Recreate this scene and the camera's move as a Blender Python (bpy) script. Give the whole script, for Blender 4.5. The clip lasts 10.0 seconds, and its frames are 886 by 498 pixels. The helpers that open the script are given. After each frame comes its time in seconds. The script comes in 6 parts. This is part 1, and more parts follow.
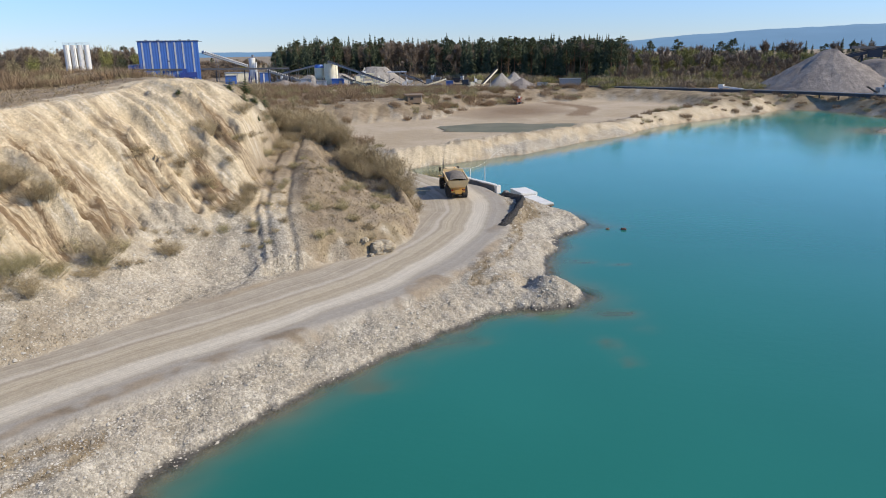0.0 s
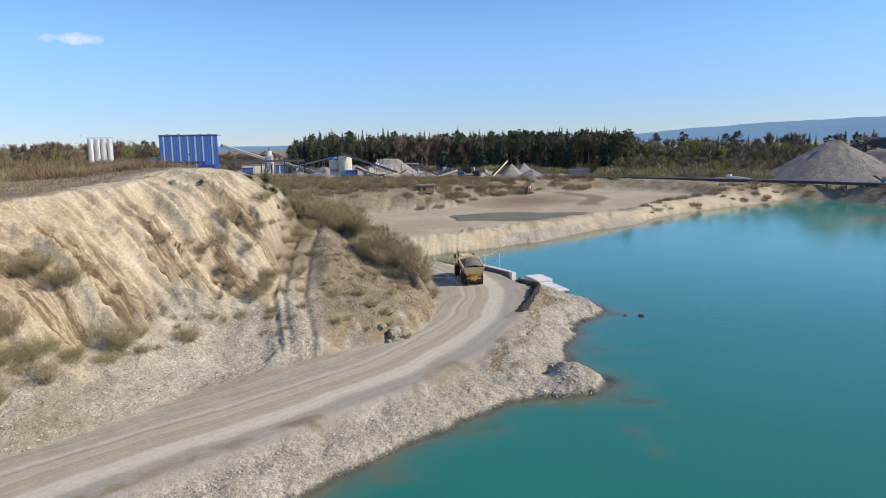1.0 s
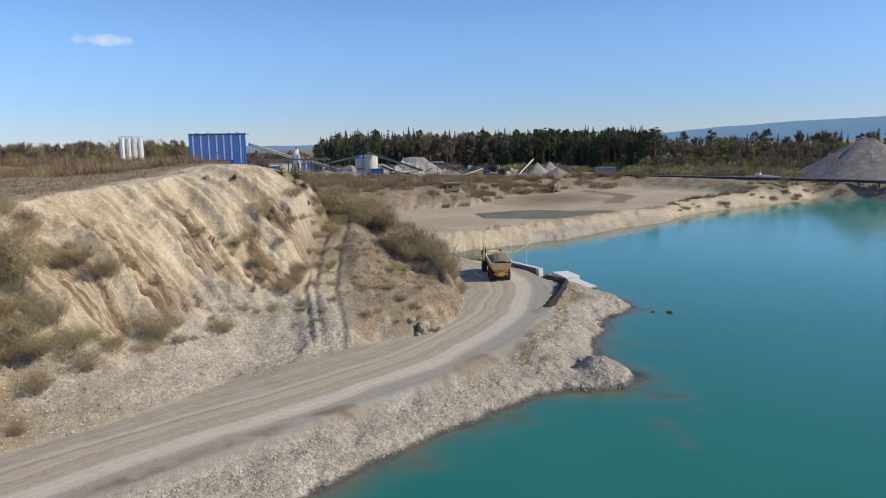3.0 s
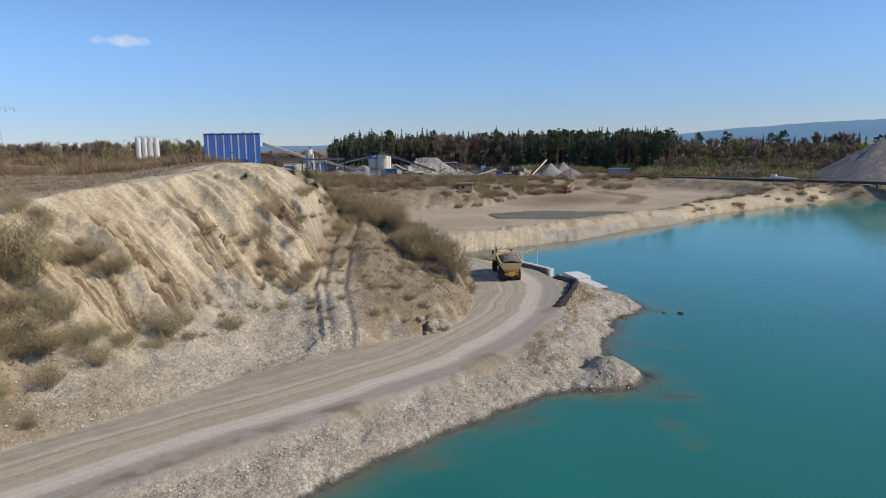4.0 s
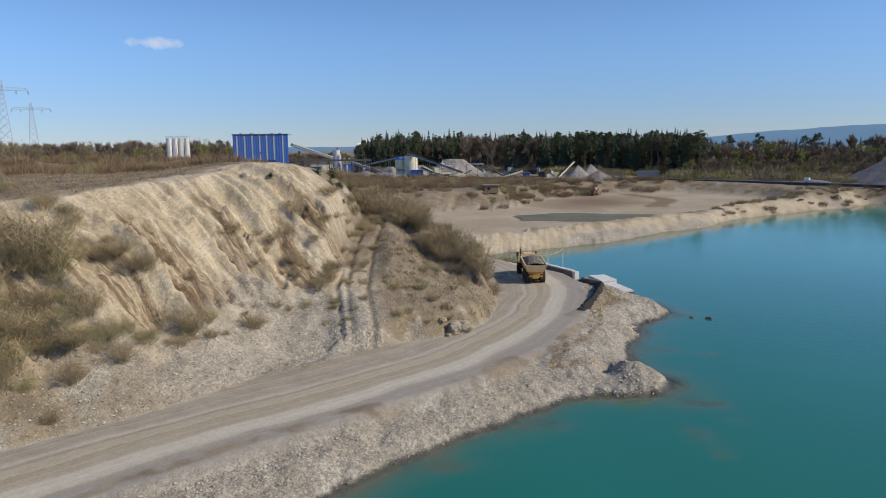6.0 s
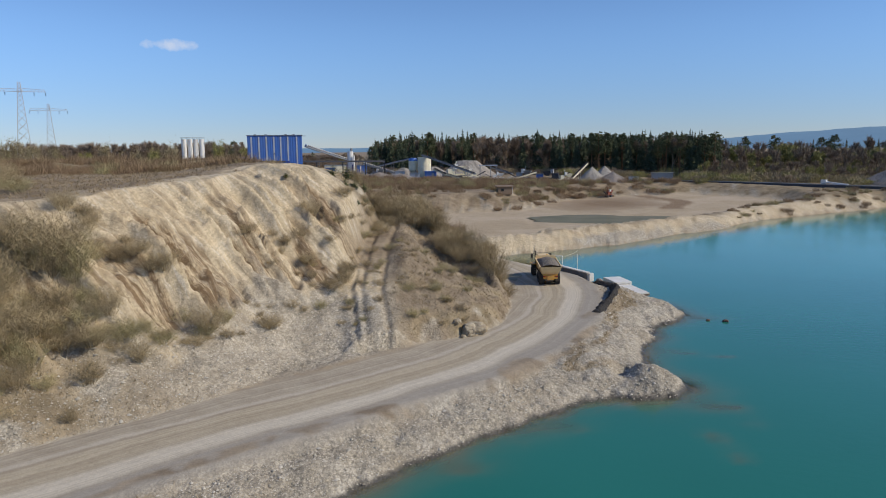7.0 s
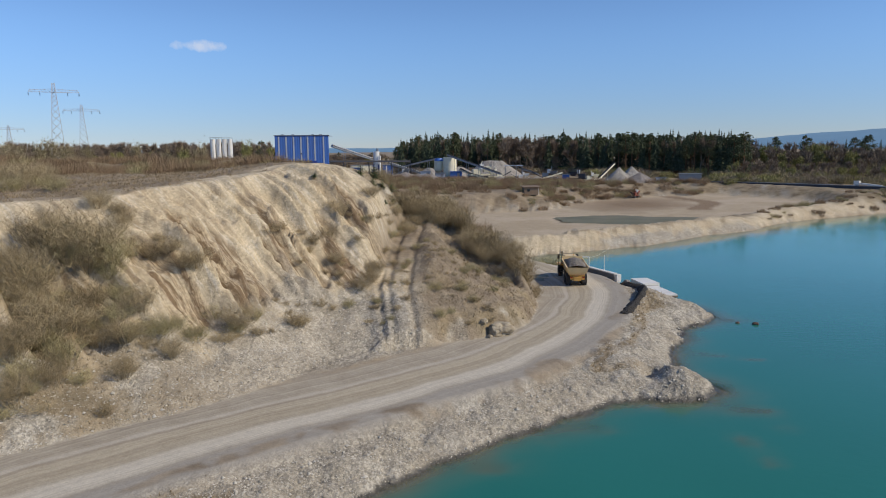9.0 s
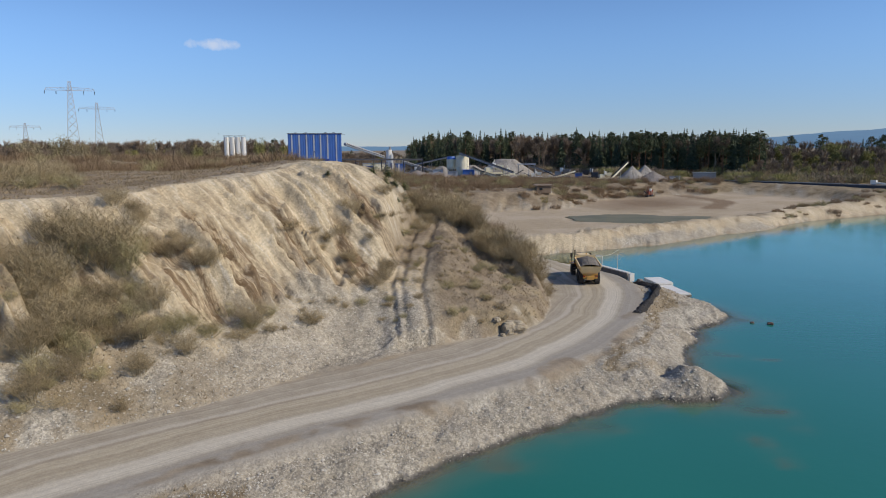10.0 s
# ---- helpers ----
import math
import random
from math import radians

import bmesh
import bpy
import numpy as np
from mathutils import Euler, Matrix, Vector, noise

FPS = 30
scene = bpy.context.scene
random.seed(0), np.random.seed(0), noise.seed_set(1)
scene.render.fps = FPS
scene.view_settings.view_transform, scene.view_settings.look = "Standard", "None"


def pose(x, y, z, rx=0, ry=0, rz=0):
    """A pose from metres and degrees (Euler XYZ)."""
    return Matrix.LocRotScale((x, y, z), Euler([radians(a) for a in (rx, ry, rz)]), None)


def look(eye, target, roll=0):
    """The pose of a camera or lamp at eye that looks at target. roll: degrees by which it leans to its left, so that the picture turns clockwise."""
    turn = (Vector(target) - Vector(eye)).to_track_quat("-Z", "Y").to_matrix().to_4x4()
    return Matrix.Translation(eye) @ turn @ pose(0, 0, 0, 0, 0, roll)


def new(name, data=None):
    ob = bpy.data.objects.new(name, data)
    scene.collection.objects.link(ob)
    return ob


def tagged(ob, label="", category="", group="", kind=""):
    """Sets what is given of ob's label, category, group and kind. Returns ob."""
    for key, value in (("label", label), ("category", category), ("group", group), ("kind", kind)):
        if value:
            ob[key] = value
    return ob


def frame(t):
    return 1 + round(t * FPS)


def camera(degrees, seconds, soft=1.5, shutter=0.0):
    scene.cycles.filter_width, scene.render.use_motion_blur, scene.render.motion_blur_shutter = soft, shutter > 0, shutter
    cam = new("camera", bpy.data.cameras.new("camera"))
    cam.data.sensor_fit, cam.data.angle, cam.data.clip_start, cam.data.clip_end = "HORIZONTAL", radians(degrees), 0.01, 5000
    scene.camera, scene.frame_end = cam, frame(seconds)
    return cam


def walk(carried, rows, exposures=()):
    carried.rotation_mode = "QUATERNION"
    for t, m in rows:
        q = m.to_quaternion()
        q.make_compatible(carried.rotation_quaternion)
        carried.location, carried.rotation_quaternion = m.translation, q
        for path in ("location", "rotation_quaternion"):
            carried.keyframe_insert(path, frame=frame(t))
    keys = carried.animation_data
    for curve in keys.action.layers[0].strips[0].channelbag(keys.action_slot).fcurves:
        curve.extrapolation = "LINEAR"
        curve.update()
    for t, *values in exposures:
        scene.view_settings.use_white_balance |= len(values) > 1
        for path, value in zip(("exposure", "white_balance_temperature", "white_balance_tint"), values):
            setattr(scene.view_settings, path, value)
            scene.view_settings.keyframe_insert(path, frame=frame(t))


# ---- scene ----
cam = camera(64.4, 10.0, soft=1.0)
PATH = [
    (0, (1.053, 0.535, 20.895), (1.047, 2.46, 20.353), -0.9),
    (0.1, (0.97, 0.546, 20.871), (0.963, 2.484, 20.378), -0.92),
    (0.2, (0.89, 0.557, 20.848), (0.881, 2.506, 20.401), -0.94),
    (0.3, (0.81, 0.569, 20.824), (0.8, 2.528, 20.424), -0.96),
    (0.4, (0.727, 0.58, 20.8), (0.714, 2.549, 20.446), -0.98),
    (0.5, (0.645, 0.592, 20.777), (0.628, 2.567, 20.463), -1.0),
    (0.6, (0.572, 0.58, 20.735), (0.553, 2.557, 20.432), -1.02),
    (0.7, (0.502, 0.555, 20.69), (0.48, 2.533, 20.395), -1.04),
    (1, (0.295, 0.481, 20.568), (0.265, 2.459, 20.274), -1.1),
    (1.5, (-0.003, 0.338, 20.468), (-0.048, 2.316, 20.175), -1.17),
    (2, (-0.209, 0.108, 20.371), (-0.27, 2.085, 20.078), -1.2),
    (2.5, (-0.263, -0.125, 20.294), (-0.342, 1.852, 19.999), -1.2),
    (4, (0.261, -0.261, 20.066), (0.124, 1.713, 19.774), -1.0),
    (4.5, (0.443, -0.158, 20.017), (0.287, 1.815, 19.727), -0.92),
    (5, (0.577, -0.01, 19.975), (0.402, 1.961, 19.686), -0.87),
    (5.5, (0.589, 0.156, 19.947), (0.395, 2.125, 19.659), -0.8),
    (7, (0.291, 0.394, 19.9), (0.044, 2.359, 19.618), -0.67),
    (7.5, (0.154, 0.347, 19.897), (-0.112, 2.309, 19.615), -0.68),
    (8, (0.085, 0.279, 19.906), (-0.197, 2.239, 19.624), -0.68),
    (8.5, (0.069, 0.228, 19.911), (-0.23, 2.186, 19.629), -0.66),
    (9, (0.063, 0.178, 19.912), (-0.253, 2.133, 19.631), -0.6),
    (9.5, (0.03, 0.145, 19.893), (-0.304, 2.097, 19.612), -0.53),
    (10, (-0.033, 0.164, 19.881), (-0.382, 2.112, 19.596), -0.5),
]
walk(cam, [(t, look(eye, target, roll)) for t, eye, target, roll in PATH],
     exposures=[(0, 0.24, 7080, 10), (0.5, 0.3, 7080, 10), (1, 0.16, 7080, 10), (2.5, -0.02, 7080, 10), (5, -0.22, 7080, 10), (7.5, -0.245, 7080, 10), (10, -0.25, 7080, 10)])

# ---- daylight: low spring sun from the lake side ----
SUN_TO = Vector((1.0, -0.14, 0.74)).normalized()
world = bpy.data.worlds.new("sky")
scene.world = world
world.use_nodes = True
wn, wl = world.node_tree.nodes, world.node_tree.links
sky = wn.new("ShaderNodeTexSky")
sky.sky_type = "NISHITA"
sky.sun_disc = False
sky.sun_elevation = math.asin(SUN_TO.z)
sky.sun_rotation = math.atan2(SUN_TO.x, SUN_TO.y)
sky.air_density, sky.dust_density, sky.ozone_density = 0.75, 0.0, 5.0
wn["Background"].inputs["Strength"].default_value = 0.13
tint = wn.new("ShaderNodeMix")
tint.data_type, tint.blend_type = "RGBA", "MULTIPLY"
tint.inputs["Factor"].default_value = 1.0
wl.new(sky.outputs[0], tint.inputs["A"])
# clear dry air: the band along the horizon is hardly paler than the sky above it
air = wn.new("ShaderNodeTexCoord")
height = wn.new("ShaderNodeSeparateXYZ")
wl.new(air.outputs["Generated"], height.inputs[0])
band = wn.new("ShaderNodeMapRange")
band.interpolation_type = "SMOOTHSTEP"
band.inputs["From Min"].default_value, band.inputs["From Max"].default_value = -0.02, 0.17
wl.new(height.outputs["Z"], band.inputs["Value"])
shade = wn.new("ShaderNodeMix")
shade.data_type = "RGBA"
shade.inputs["A"].default_value = (0.62, 0.66, 0.85, 1)
shade.inputs["B"].default_value = (0.97, 1.14, 1.33, 1)
wl.new(band.outputs[0], shade.inputs["Factor"])
wl.new(shade.outputs["Result"], tint.inputs["B"])


def cloud_wisp(way):
    """A small fair-weather cloud low in the sky, mixed over the sky's colour."""
    tc = wn.new("ShaderNodeTexCoord")
    d = Vector(way).normalized()
    side = Vector((d.y, -d.x, 0)).normalized()
    up = side.cross(d) * -1
    comps = []
    for axis, half in ((side, 0.036), (up, 0.0085)):
        dot = wn.new("ShaderNodeVectorMath")
        dot.operation = "DOT_PRODUCT"
        dot.inputs[1].default_value = axis
        wl.new(tc.outputs["Generated"], dot.inputs[0])
        sub = wn.new("ShaderNodeMath")
        sub.operation = "MULTIPLY_ADD"
        sub.inputs[1].default_value = 1 / half
        sub.inputs[2].default_value = -d.dot(axis) / half
        wl.new(dot.outputs["Value"], sub.inputs[0])
        sq = wn.new("ShaderNodeMath")
        sq.operation = "MULTIPLY"
        wl.new(sub.outputs[0], sq.inputs[0])
        wl.new(sub.outputs[0], sq.inputs[1])
        comps.append(sq)
    r2 = wn.new("ShaderNodeMath")
    r2.operation = "ADD"
    wl.new(comps[0].outputs[0], r2.inputs[0])
    wl.new(comps[1].outputs[0], r2.inputs[1])
    nz = wn.new("ShaderNodeTexNoise")
    nz.inputs["Scale"].default_value = 75
    nz.inputs["Detail"].default_value = 5
    wl.new(tc.outputs["Generated"], nz.inputs["Vector"])
    mad = wn.new("ShaderNodeMath")
    mad.operation = "MULTIPLY_ADD"
    mad.inputs[1].default_value = 2.2
    wl.new(nz.outputs["Fac"], mad.inputs[0])
    wl.new(r2.outputs[0], mad.inputs[2])
    ramp = wn.new("ShaderNodeMapRange")
    ramp.inputs["From Min"].default_value, ramp.inputs["From Max"].default_value = 1.95, 1.0
    ramp.inputs["To Min"].default_value, ramp.inputs["To Max"].default_value = 0.0, 0.5
    wl.new(mad.outputs[0], ramp.inputs["Value"])
    mix = wn.new("ShaderNodeMix")
    mix.data_type = "RGBA"
    wl.new(ramp.outputs[0], mix.inputs["Factor"])
    wl.new(tint.outputs["Result"], mix.inputs["A"])
    mix.inputs["B"].default_value = (7.0, 7.2, 7.9, 1)
    wl.new(mix.outputs["Result"], wn["Background"].inputs["Color"])


cloud_wisp((-0.4626, 0.8863, 0.1374))
sun = new("sun", bpy.data.lights.new("sun", "SUN"))
sun.data.energy, sun.data.angle, sun.data.color = 4.0, radians(0.55), (1.0, 0.92, 0.79)
sun.matrix_world = look((60, -20, 90), Vector((60, -20, 90)) - SUN_TO)


# ---- materials ----
class Nodes:
    """Short hand for building a node material."""

    def __init__(self, name, rough=0.8, metal=0.0):
        self.mat = bpy.data.materials.new(name)
        self.mat.use_nodes = True
        self.n, self.l = self.mat.node_tree.nodes, self.mat.node_tree.links
        self.b = self.n["Principled BSDF"]
        self.b.inputs["Roughness"].default_value = rough
        self.b.inputs["Metallic"].default_value = metal
        self.geo = self.n.new("ShaderNodeNewGeometry")

    def put(self, value, socket):
        if isinstance(value, bpy.types.NodeSocket):
            self.l.new(value, socket)
        elif isinstance(value, (tuple, list)) and len(value) == 3 and socket.type == "RGBA":
            socket.default_value = (*value, 1)
        else:
            socket.default_value = value

    def noise(self, scale, detail=4.0, rough=0.55, vec=None):
        t = self.n.new("ShaderNodeTexNoise")
        t.inputs["Scale"].default_value, t.inputs["Detail"].default_value, t.inputs["Roughness"].default_value = scale, detail, rough
        self.l.new(vec or self.geo.outputs["Position"], t.inputs["Vector"])
        return t.outputs["Fac"]

    def cells(self, scale, out="Distance", vec=None):
        t = self.n.new("ShaderNodeTexVoronoi")
        t.inputs["Scale"].default_value = scale
        self.l.new(vec or self.geo.outputs["Position"], t.inputs["Vector"])
        return t.outputs[out]

    def stretch(self, x, y, z, turn=0.0):
        m = self.n.new("ShaderNodeMapping")
        m.inputs["Scale"].default_value = (x, y, z)
        m.inputs["Rotation"].default_value = (0, 0, turn)
        self.l.new(self.geo.outputs["Position"], m.inputs["Vector"])
        return m.outputs[0]

    def attr(self, name):
        a = self.n.new("ShaderNodeAttribute")
        a.attribute_name = name
        return a.outputs["Fac"]

    def rnd(self):
        return self.n.new("ShaderNodeObjectInfo").outputs["Random"]

    def island(self):
        return self.geo.outputs["Random Per Island"]

    def ramp(self, value, lo, hi, a=0.0, b=1.0):
        r = self.n.new("ShaderNodeMapRange")
        self.put(value, r.inputs["Value"])
        for k, v in (("From Min", lo), ("From Max", hi), ("To Min", a), ("To Max", b)):
            r.inputs[k].default_value = v
        return r.outputs[0]

    def math(self, op, a, b=0.0, clamp=False):
        m = self.n.new("ShaderNodeMath")
        m.operation, m.use_clamp = op, clamp
        self.put(a, m.inputs[0])
        self.put(b, m.inputs[1])
        return m.outputs[0]

    def mix(self, fac, a, b):
        m = self.n.new("ShaderNodeMix")
        m.data_type = "RGBA"
        self.put(fac, m.inputs["Factor"])
        self.put(a, m.inputs["A"])
        self.put(b, m.inputs["B"])
        return m.outputs["Result"]

    def vary(self, color, fac, amount=0.3):
        """Color times 1 - amount to 1 + amount, by fac."""
        h = self.n.new("ShaderNodeHueSaturation")
        self.put(color, h.inputs["Color"])
        self.put(self.ramp(fac, 0.0, 1.0, 1 - amount, 1 + amount), h.inputs["Value"])
        return h.outputs[0]

    def bump(self, height, strength=0.5, dist=0.1):
        b = self.n.new("ShaderNodeBump")
        b.inputs["Strength"].default_value, b.inputs["Distance"].default_value = strength, dist
        self.put(height, b.inputs["Height"])
        self.l.new(b.outputs[0], self.b.inputs["Normal"])

    def done(self, color, rough=None):
        self.put(color, self.b.inputs["Base Color"])
        if rough is not None:
            self.put(rough, self.b.inputs["Roughness"])
        return self.mat


def plain(name, color, rough=0.6, metal=0.0, scale=1.5, amount=0.18, grime=(0.16, 0.13, 0.10), dirt=0.25):
    """Painted or bare surface with slight mottling and dusty stains."""
    k = Nodes(name, rough, metal)
    c = k.vary(color, k.noise(scale, 5), amount)
    c = k.mix(k.ramp(k.noise(scale * 0.35, 6, 0.65), 0.48, 0.75, 0, dirt), c, grime)
    k.bump(k.noise(scale * 12, 3), 0.15, 0.02)
    return k.done(c, k.ramp(k.noise(scale * 2, 3), 0.3, 0.7, max(rough - 0.1, 0.05), min(rough + 0.1, 1)))


def ground_material():
    k = Nodes("quarry_ground", 0.95)
    big, mid, fine = k.noise(0.06, 5, 0.6), k.noise(0.35, 6, 0.62), k.noise(3.2, 6, 0.7)
    grit = k.cells(3.6)
    grit2 = k.cells(8.5)
    grain = k.math("ADD", k.math("MULTIPLY", fine, 0.6), k.math("MULTIPLY", k.noise(11, 3), 0.4))
    stone = k.cells(4.2, "Color")
    # pale limestone gravel
    gravel = k.mix(k.ramp(mid, 0.35, 0.68), (0.29, 0.258, 0.203), (0.45, 0.412, 0.34))
    gravel = k.vary(gravel, stone, 0.34)
    gravel = k.vary(gravel, k.cells(9.5, "Color"), 0.36)
    gravel = k.mix(k.ramp(big, 0.45, 0.7, 0, 0.5), gravel, (0.36, 0.29, 0.20))
    # sandy loam of the cut face: pale crust, brown seams that follow the runnels, ragged earthy hollows with painted
    # shade
    fall = k.attr("fall")
    sand = k.mix(k.ramp(mid, 0.3, 0.7), (0.445, 0.36, 0.235), (0.575, 0.487, 0.345))
    sand = k.mix(k.ramp(k.noise(0.13, 6, 0.6), 0.5, 0.68, 0, 0.6), sand, (0.43, 0.315, 0.185))
    lines = k.n.new("ShaderNodeCombineXYZ")
    k.put(k.attr("run"), lines.inputs[0])
    k.put(k.math("MULTIPLY", fall, 2.2), lines.inputs[1])
    seams = k.noise(0.9, 6, 0.68, lines.outputs[0])
    # fine soil streaks; their dark and pale tones stand in for rib shading
    shade_streaks = k.noise(2.6, 6, 0.72, lines.outputs[0])
    shade_streaks = k.math("ADD", shade_streaks, k.ramp(k.noise(0.3, 4, 0.6), 0.3, 0.7, -0.07, 0.07))
    onface = k.ramp(fall, 0.02, 0.1)
    sand = k.mix(k.math("MULTIPLY", k.ramp(seams, 0.53, 0.66, 0, 0.6), onface), sand, (0.27, 0.20, 0.125))
    sand = k.mix(k.math("MULTIPLY", k.ramp(shade_streaks, 0.54, 0.68, 0, 0.75), onface), sand, (0.27, 0.205, 0.135))
    sand = k.mix(k.math("MULTIPLY", k.ramp(shade_streaks, 0.47, 0.34, 0, 0.75), onface), sand, (0.62, 0.56, 0.455))
    # recesses darkened: brown earth with their shade put into the colour
    ragged = k.math("MULTIPLY", k.attr("hollow_shade"), k.ramp(k.noise(1.5, 6, 0.75, lines.outputs[0]), 0.44, 0.56))
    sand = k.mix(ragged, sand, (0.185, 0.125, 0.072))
    sand = k.vary(sand, k.noise(1.6, 6, 0.75), 0.2)
    sand = k.vary(sand, k.cells(5.0, "Color"), 0.2)
    sand = k.vary(sand, grain, 0.25)
    # dry winter grass and scrub litter
    grass = k.mix(k.ramp(mid, 0.35, 0.65), (0.19, 0.14, 0.08), (0.36, 0.285, 0.18))
    grass = k.mix(k.ramp(k.noise(0.15, 5), 0.5, 0.72, 0, 0.6), grass, (0.17, 0.14, 0.07))
    grass = k.vary(grass, k.noise(2.2, 6, 0.75), 0.55)
    # hauled road: packed fines, a pale main track, an olive crown, grey shoulders
    lane = k.attr("lane")
    wob = k.math("ADD", lane, k.ramp(k.noise(0.10, 3), 0.3, 0.7, -0.4, 0.4))
    ply = k.n.new("ShaderNodeCombineXYZ")
    k.put(k.math("MULTIPLY", wob, 1.9), ply.inputs[0])
    k.put(k.noise(0.05, 2), ply.inputs[1])
    rub = k.noise(1.0, 5, 0.65, ply.outputs[0])
    ply2 = k.n.new("ShaderNodeCombineXYZ")
    k.put(k.math("MULTIPLY", wob, 7.5), ply2.inputs[0])
    k.put(k.noise(0.09, 3), ply2.inputs[1])
    rub2 = k.noise(1.0, 4, 0.6, ply2.outputs[0])
    tan = k.mix(k.ramp(k.noise(0.5, 5, 0.6), 0.3, 0.7), (0.325, 0.28, 0.215), (0.40, 0.355, 0.28))
    crown = k.ramp(k.math("ABSOLUTE", k.math("SUBTRACT", wob, -0.1)), 2.0, 0.7, 0, 0.6)
    tan = k.mix(crown, tan, k.mix(k.ramp(rub, 0.35, 0.6), (0.345, 0.28, 0.19), (0.46, 0.40, 0.29)))
    tan = k.vary(tan, rub, 0.4)
    tan = k.vary(tan, rub2, 0.3)
    track = k.ramp(k.math("ABSOLUTE", k.math("SUBTRACT", wob, 2.3)), 1.25, 0.55)
    tan = k.mix(k.math("MULTIPLY", track, k.ramp(rub2, 0.32, 0.62, 0.45, 0.95)), tan, (0.62, 0.57, 0.47))
    thin = k.ramp(k.math("ABSOLUTE", k.math("ADD", wob, 1.9)), 0.42, 0.12, 0, 0.55)
    tan = k.mix(thin, tan, (0.54, 0.49, 0.41))
    tan = k.mix(k.ramp(wob, -5.0, -6.0, 0, 0.7), tan, k.mix(k.ramp(mid, 0.4, 0.6), (0.30, 0.255, 0.195), (0.36, 0.26, 0.14)))
    tan = k.mix(k.ramp(wob, 3.2, 3.9, 0, 0.85), tan, k.vary((0.32, 0.295, 0.255), rub, 0.3))
    tan = k.vary(tan, k.noise(1.7, 6, 0.7), 0.2)
    tan = k.vary(tan, grain, 0.28)
    # brown loam of spur and track
    loam = k.mix(k.ramp(mid, 0.35, 0.65), (0.185, 0.14, 0.092), (0.315, 0.255, 0.18))
    loam = k.vary(loam, k.noise(1.2, 6, 0.75), 0.4)
    loam = k.vary(loam, grain, 0.35)
    # silty settling basin
    mud = k.mix(k.ramp(k.noise(0.05, 5, 0.55), 0.4, 0.62), (0.42, 0.335, 0.225), (0.48, 0.395, 0.285))
    mud = k.mix(k.attr("damp"), mud, (0.245, 0.17, 0.10))
    mud = k.vary(mud, k.noise(0.4, 6, 0.65), 0.2)
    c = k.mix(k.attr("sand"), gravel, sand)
    c = k.mix(k.attr("grass"), c, grass)
    c = k.mix(k.attr("mud"), c, mud)
    c = k.mix(k.attr("road"), c, tan)
    c = k.mix(k.attr("soil"), c, loam)
    c = k.mix(k.attr("wet"), c, (0.06, 0.054, 0.044))
    relief = k.math("ADD", k.math("MULTIPLY", grit, 0.5), k.math("ADD", fine, k.math("MULTIPLY", grit2, 0.35)))
    relief = k.math("MULTIPLY", relief, k.ramp(k.attr("road"), 0, 1, 1.0, 0.2))
    relief = k.math("MULTIPLY", relief, k.ramp(k.attr("sand"), 0, 1, 1.0, 0.5))
    k.bump(relief, 0.8, 0.13)
    return k.done(c, k.ramp(k.attr("wet"), 0, 1, 0.95, 0.45))


def water_material():
    k = Nodes("lake_water", 0.09)
    k.b.inputs["IOR"].default_value = 1.33
    c = k.mix(k.ramp(k.noise(0.018, 3), 0.35, 0.65), (0.011, 0.145, 0.114), (0.016, 0.18, 0.143))
    # far water lightened: milky sediment plus the horizon's reflection painted into the colour
    c = k.mix(k.math("MULTIPLY", k.attr("silt_sheen"), k.ramp(k.noise(0.03, 5, 0.6, k.stretch(1, 2.2, 1, 0.4)), 0.3, 0.6, 0.55, 1.0)), c, (0.030, 0.285, 0.235))
    c = k.mix(k.attr("shoal"), c, (0.21, 0.20, 0.125))
    w1 = k.noise(0.9, 4, 0.6, k.stretch(1, 1.6, 1, 0.5))
    w2 = k.noise(0.05, 3)
    k.bump(k.math("MULTIPLY", w1, k.ramp(w2, 0.35, 0.65, 0.4, 1.0)), 0.2, 0.1)
    k.done(c)
    k.put(k.attr("cover"), k.b.inputs["Alpha"])
    return k.mat


GROUND = ground_material()
WATER = water_material()


def pond_material():
    k = Nodes("pond_water", 0.55)
    k.b.inputs["Specular IOR Level"].default_value = 0.1
    k.bump(k.noise(1.5, 3), 0.08, 0.05)
    return k.done(k.mix(k.ramp(k.noise(0.1, 4), 0.4, 0.65), (0.15, 0.15, 0.095), (0.21, 0.195, 0.13)))


def leaf_material(name, a, b, rough=0.85, amount=0.3):
    k = Nodes(name, rough)
    c = k.mix(k.rnd(), a, b)
    return k.done(k.vary(c, k.island(), amount))


def bark_material(name, color):
    k = Nodes(name, 0.95)
    return k.done(k.vary(k.vary(color, k.rnd(), 0.3), k.noise(3, 4), 0.35))


POND = pond_material()
SPRUCE = leaf_material("spruce_needles", (0.035, 0.052, 0.026), (0.06, 0.078, 0.038))
PINE = leaf_material("pine_needles", (0.06, 0.078, 0.036), (0.095, 0.11, 0.05))
DARK_TWIGS = leaf_material("wood_twigs", (0.20, 0.150, 0.108), (0.29, 0.225, 0.165))
SPRING = leaf_material("spring_leaves", (0.22, 0.22, 0.07), (0.31, 0.285, 0.105))
SCRUB = leaf_material("scrub_twigs", (0.29, 0.225, 0.128), (0.45, 0.36, 0.215))
HEATH = leaf_material("heath_twigs", (0.25, 0.17, 0.10), (0.36, 0.26, 0.16))
OLIVE = leaf_material("budding_scrub", (0.31, 0.27, 0.135), (0.41, 0.35, 0.19))
SHRUB_CONIFER = leaf_material("young_pine_needles", (0.05, 0.07, 0.02), (0.085, 0.10, 0.032))
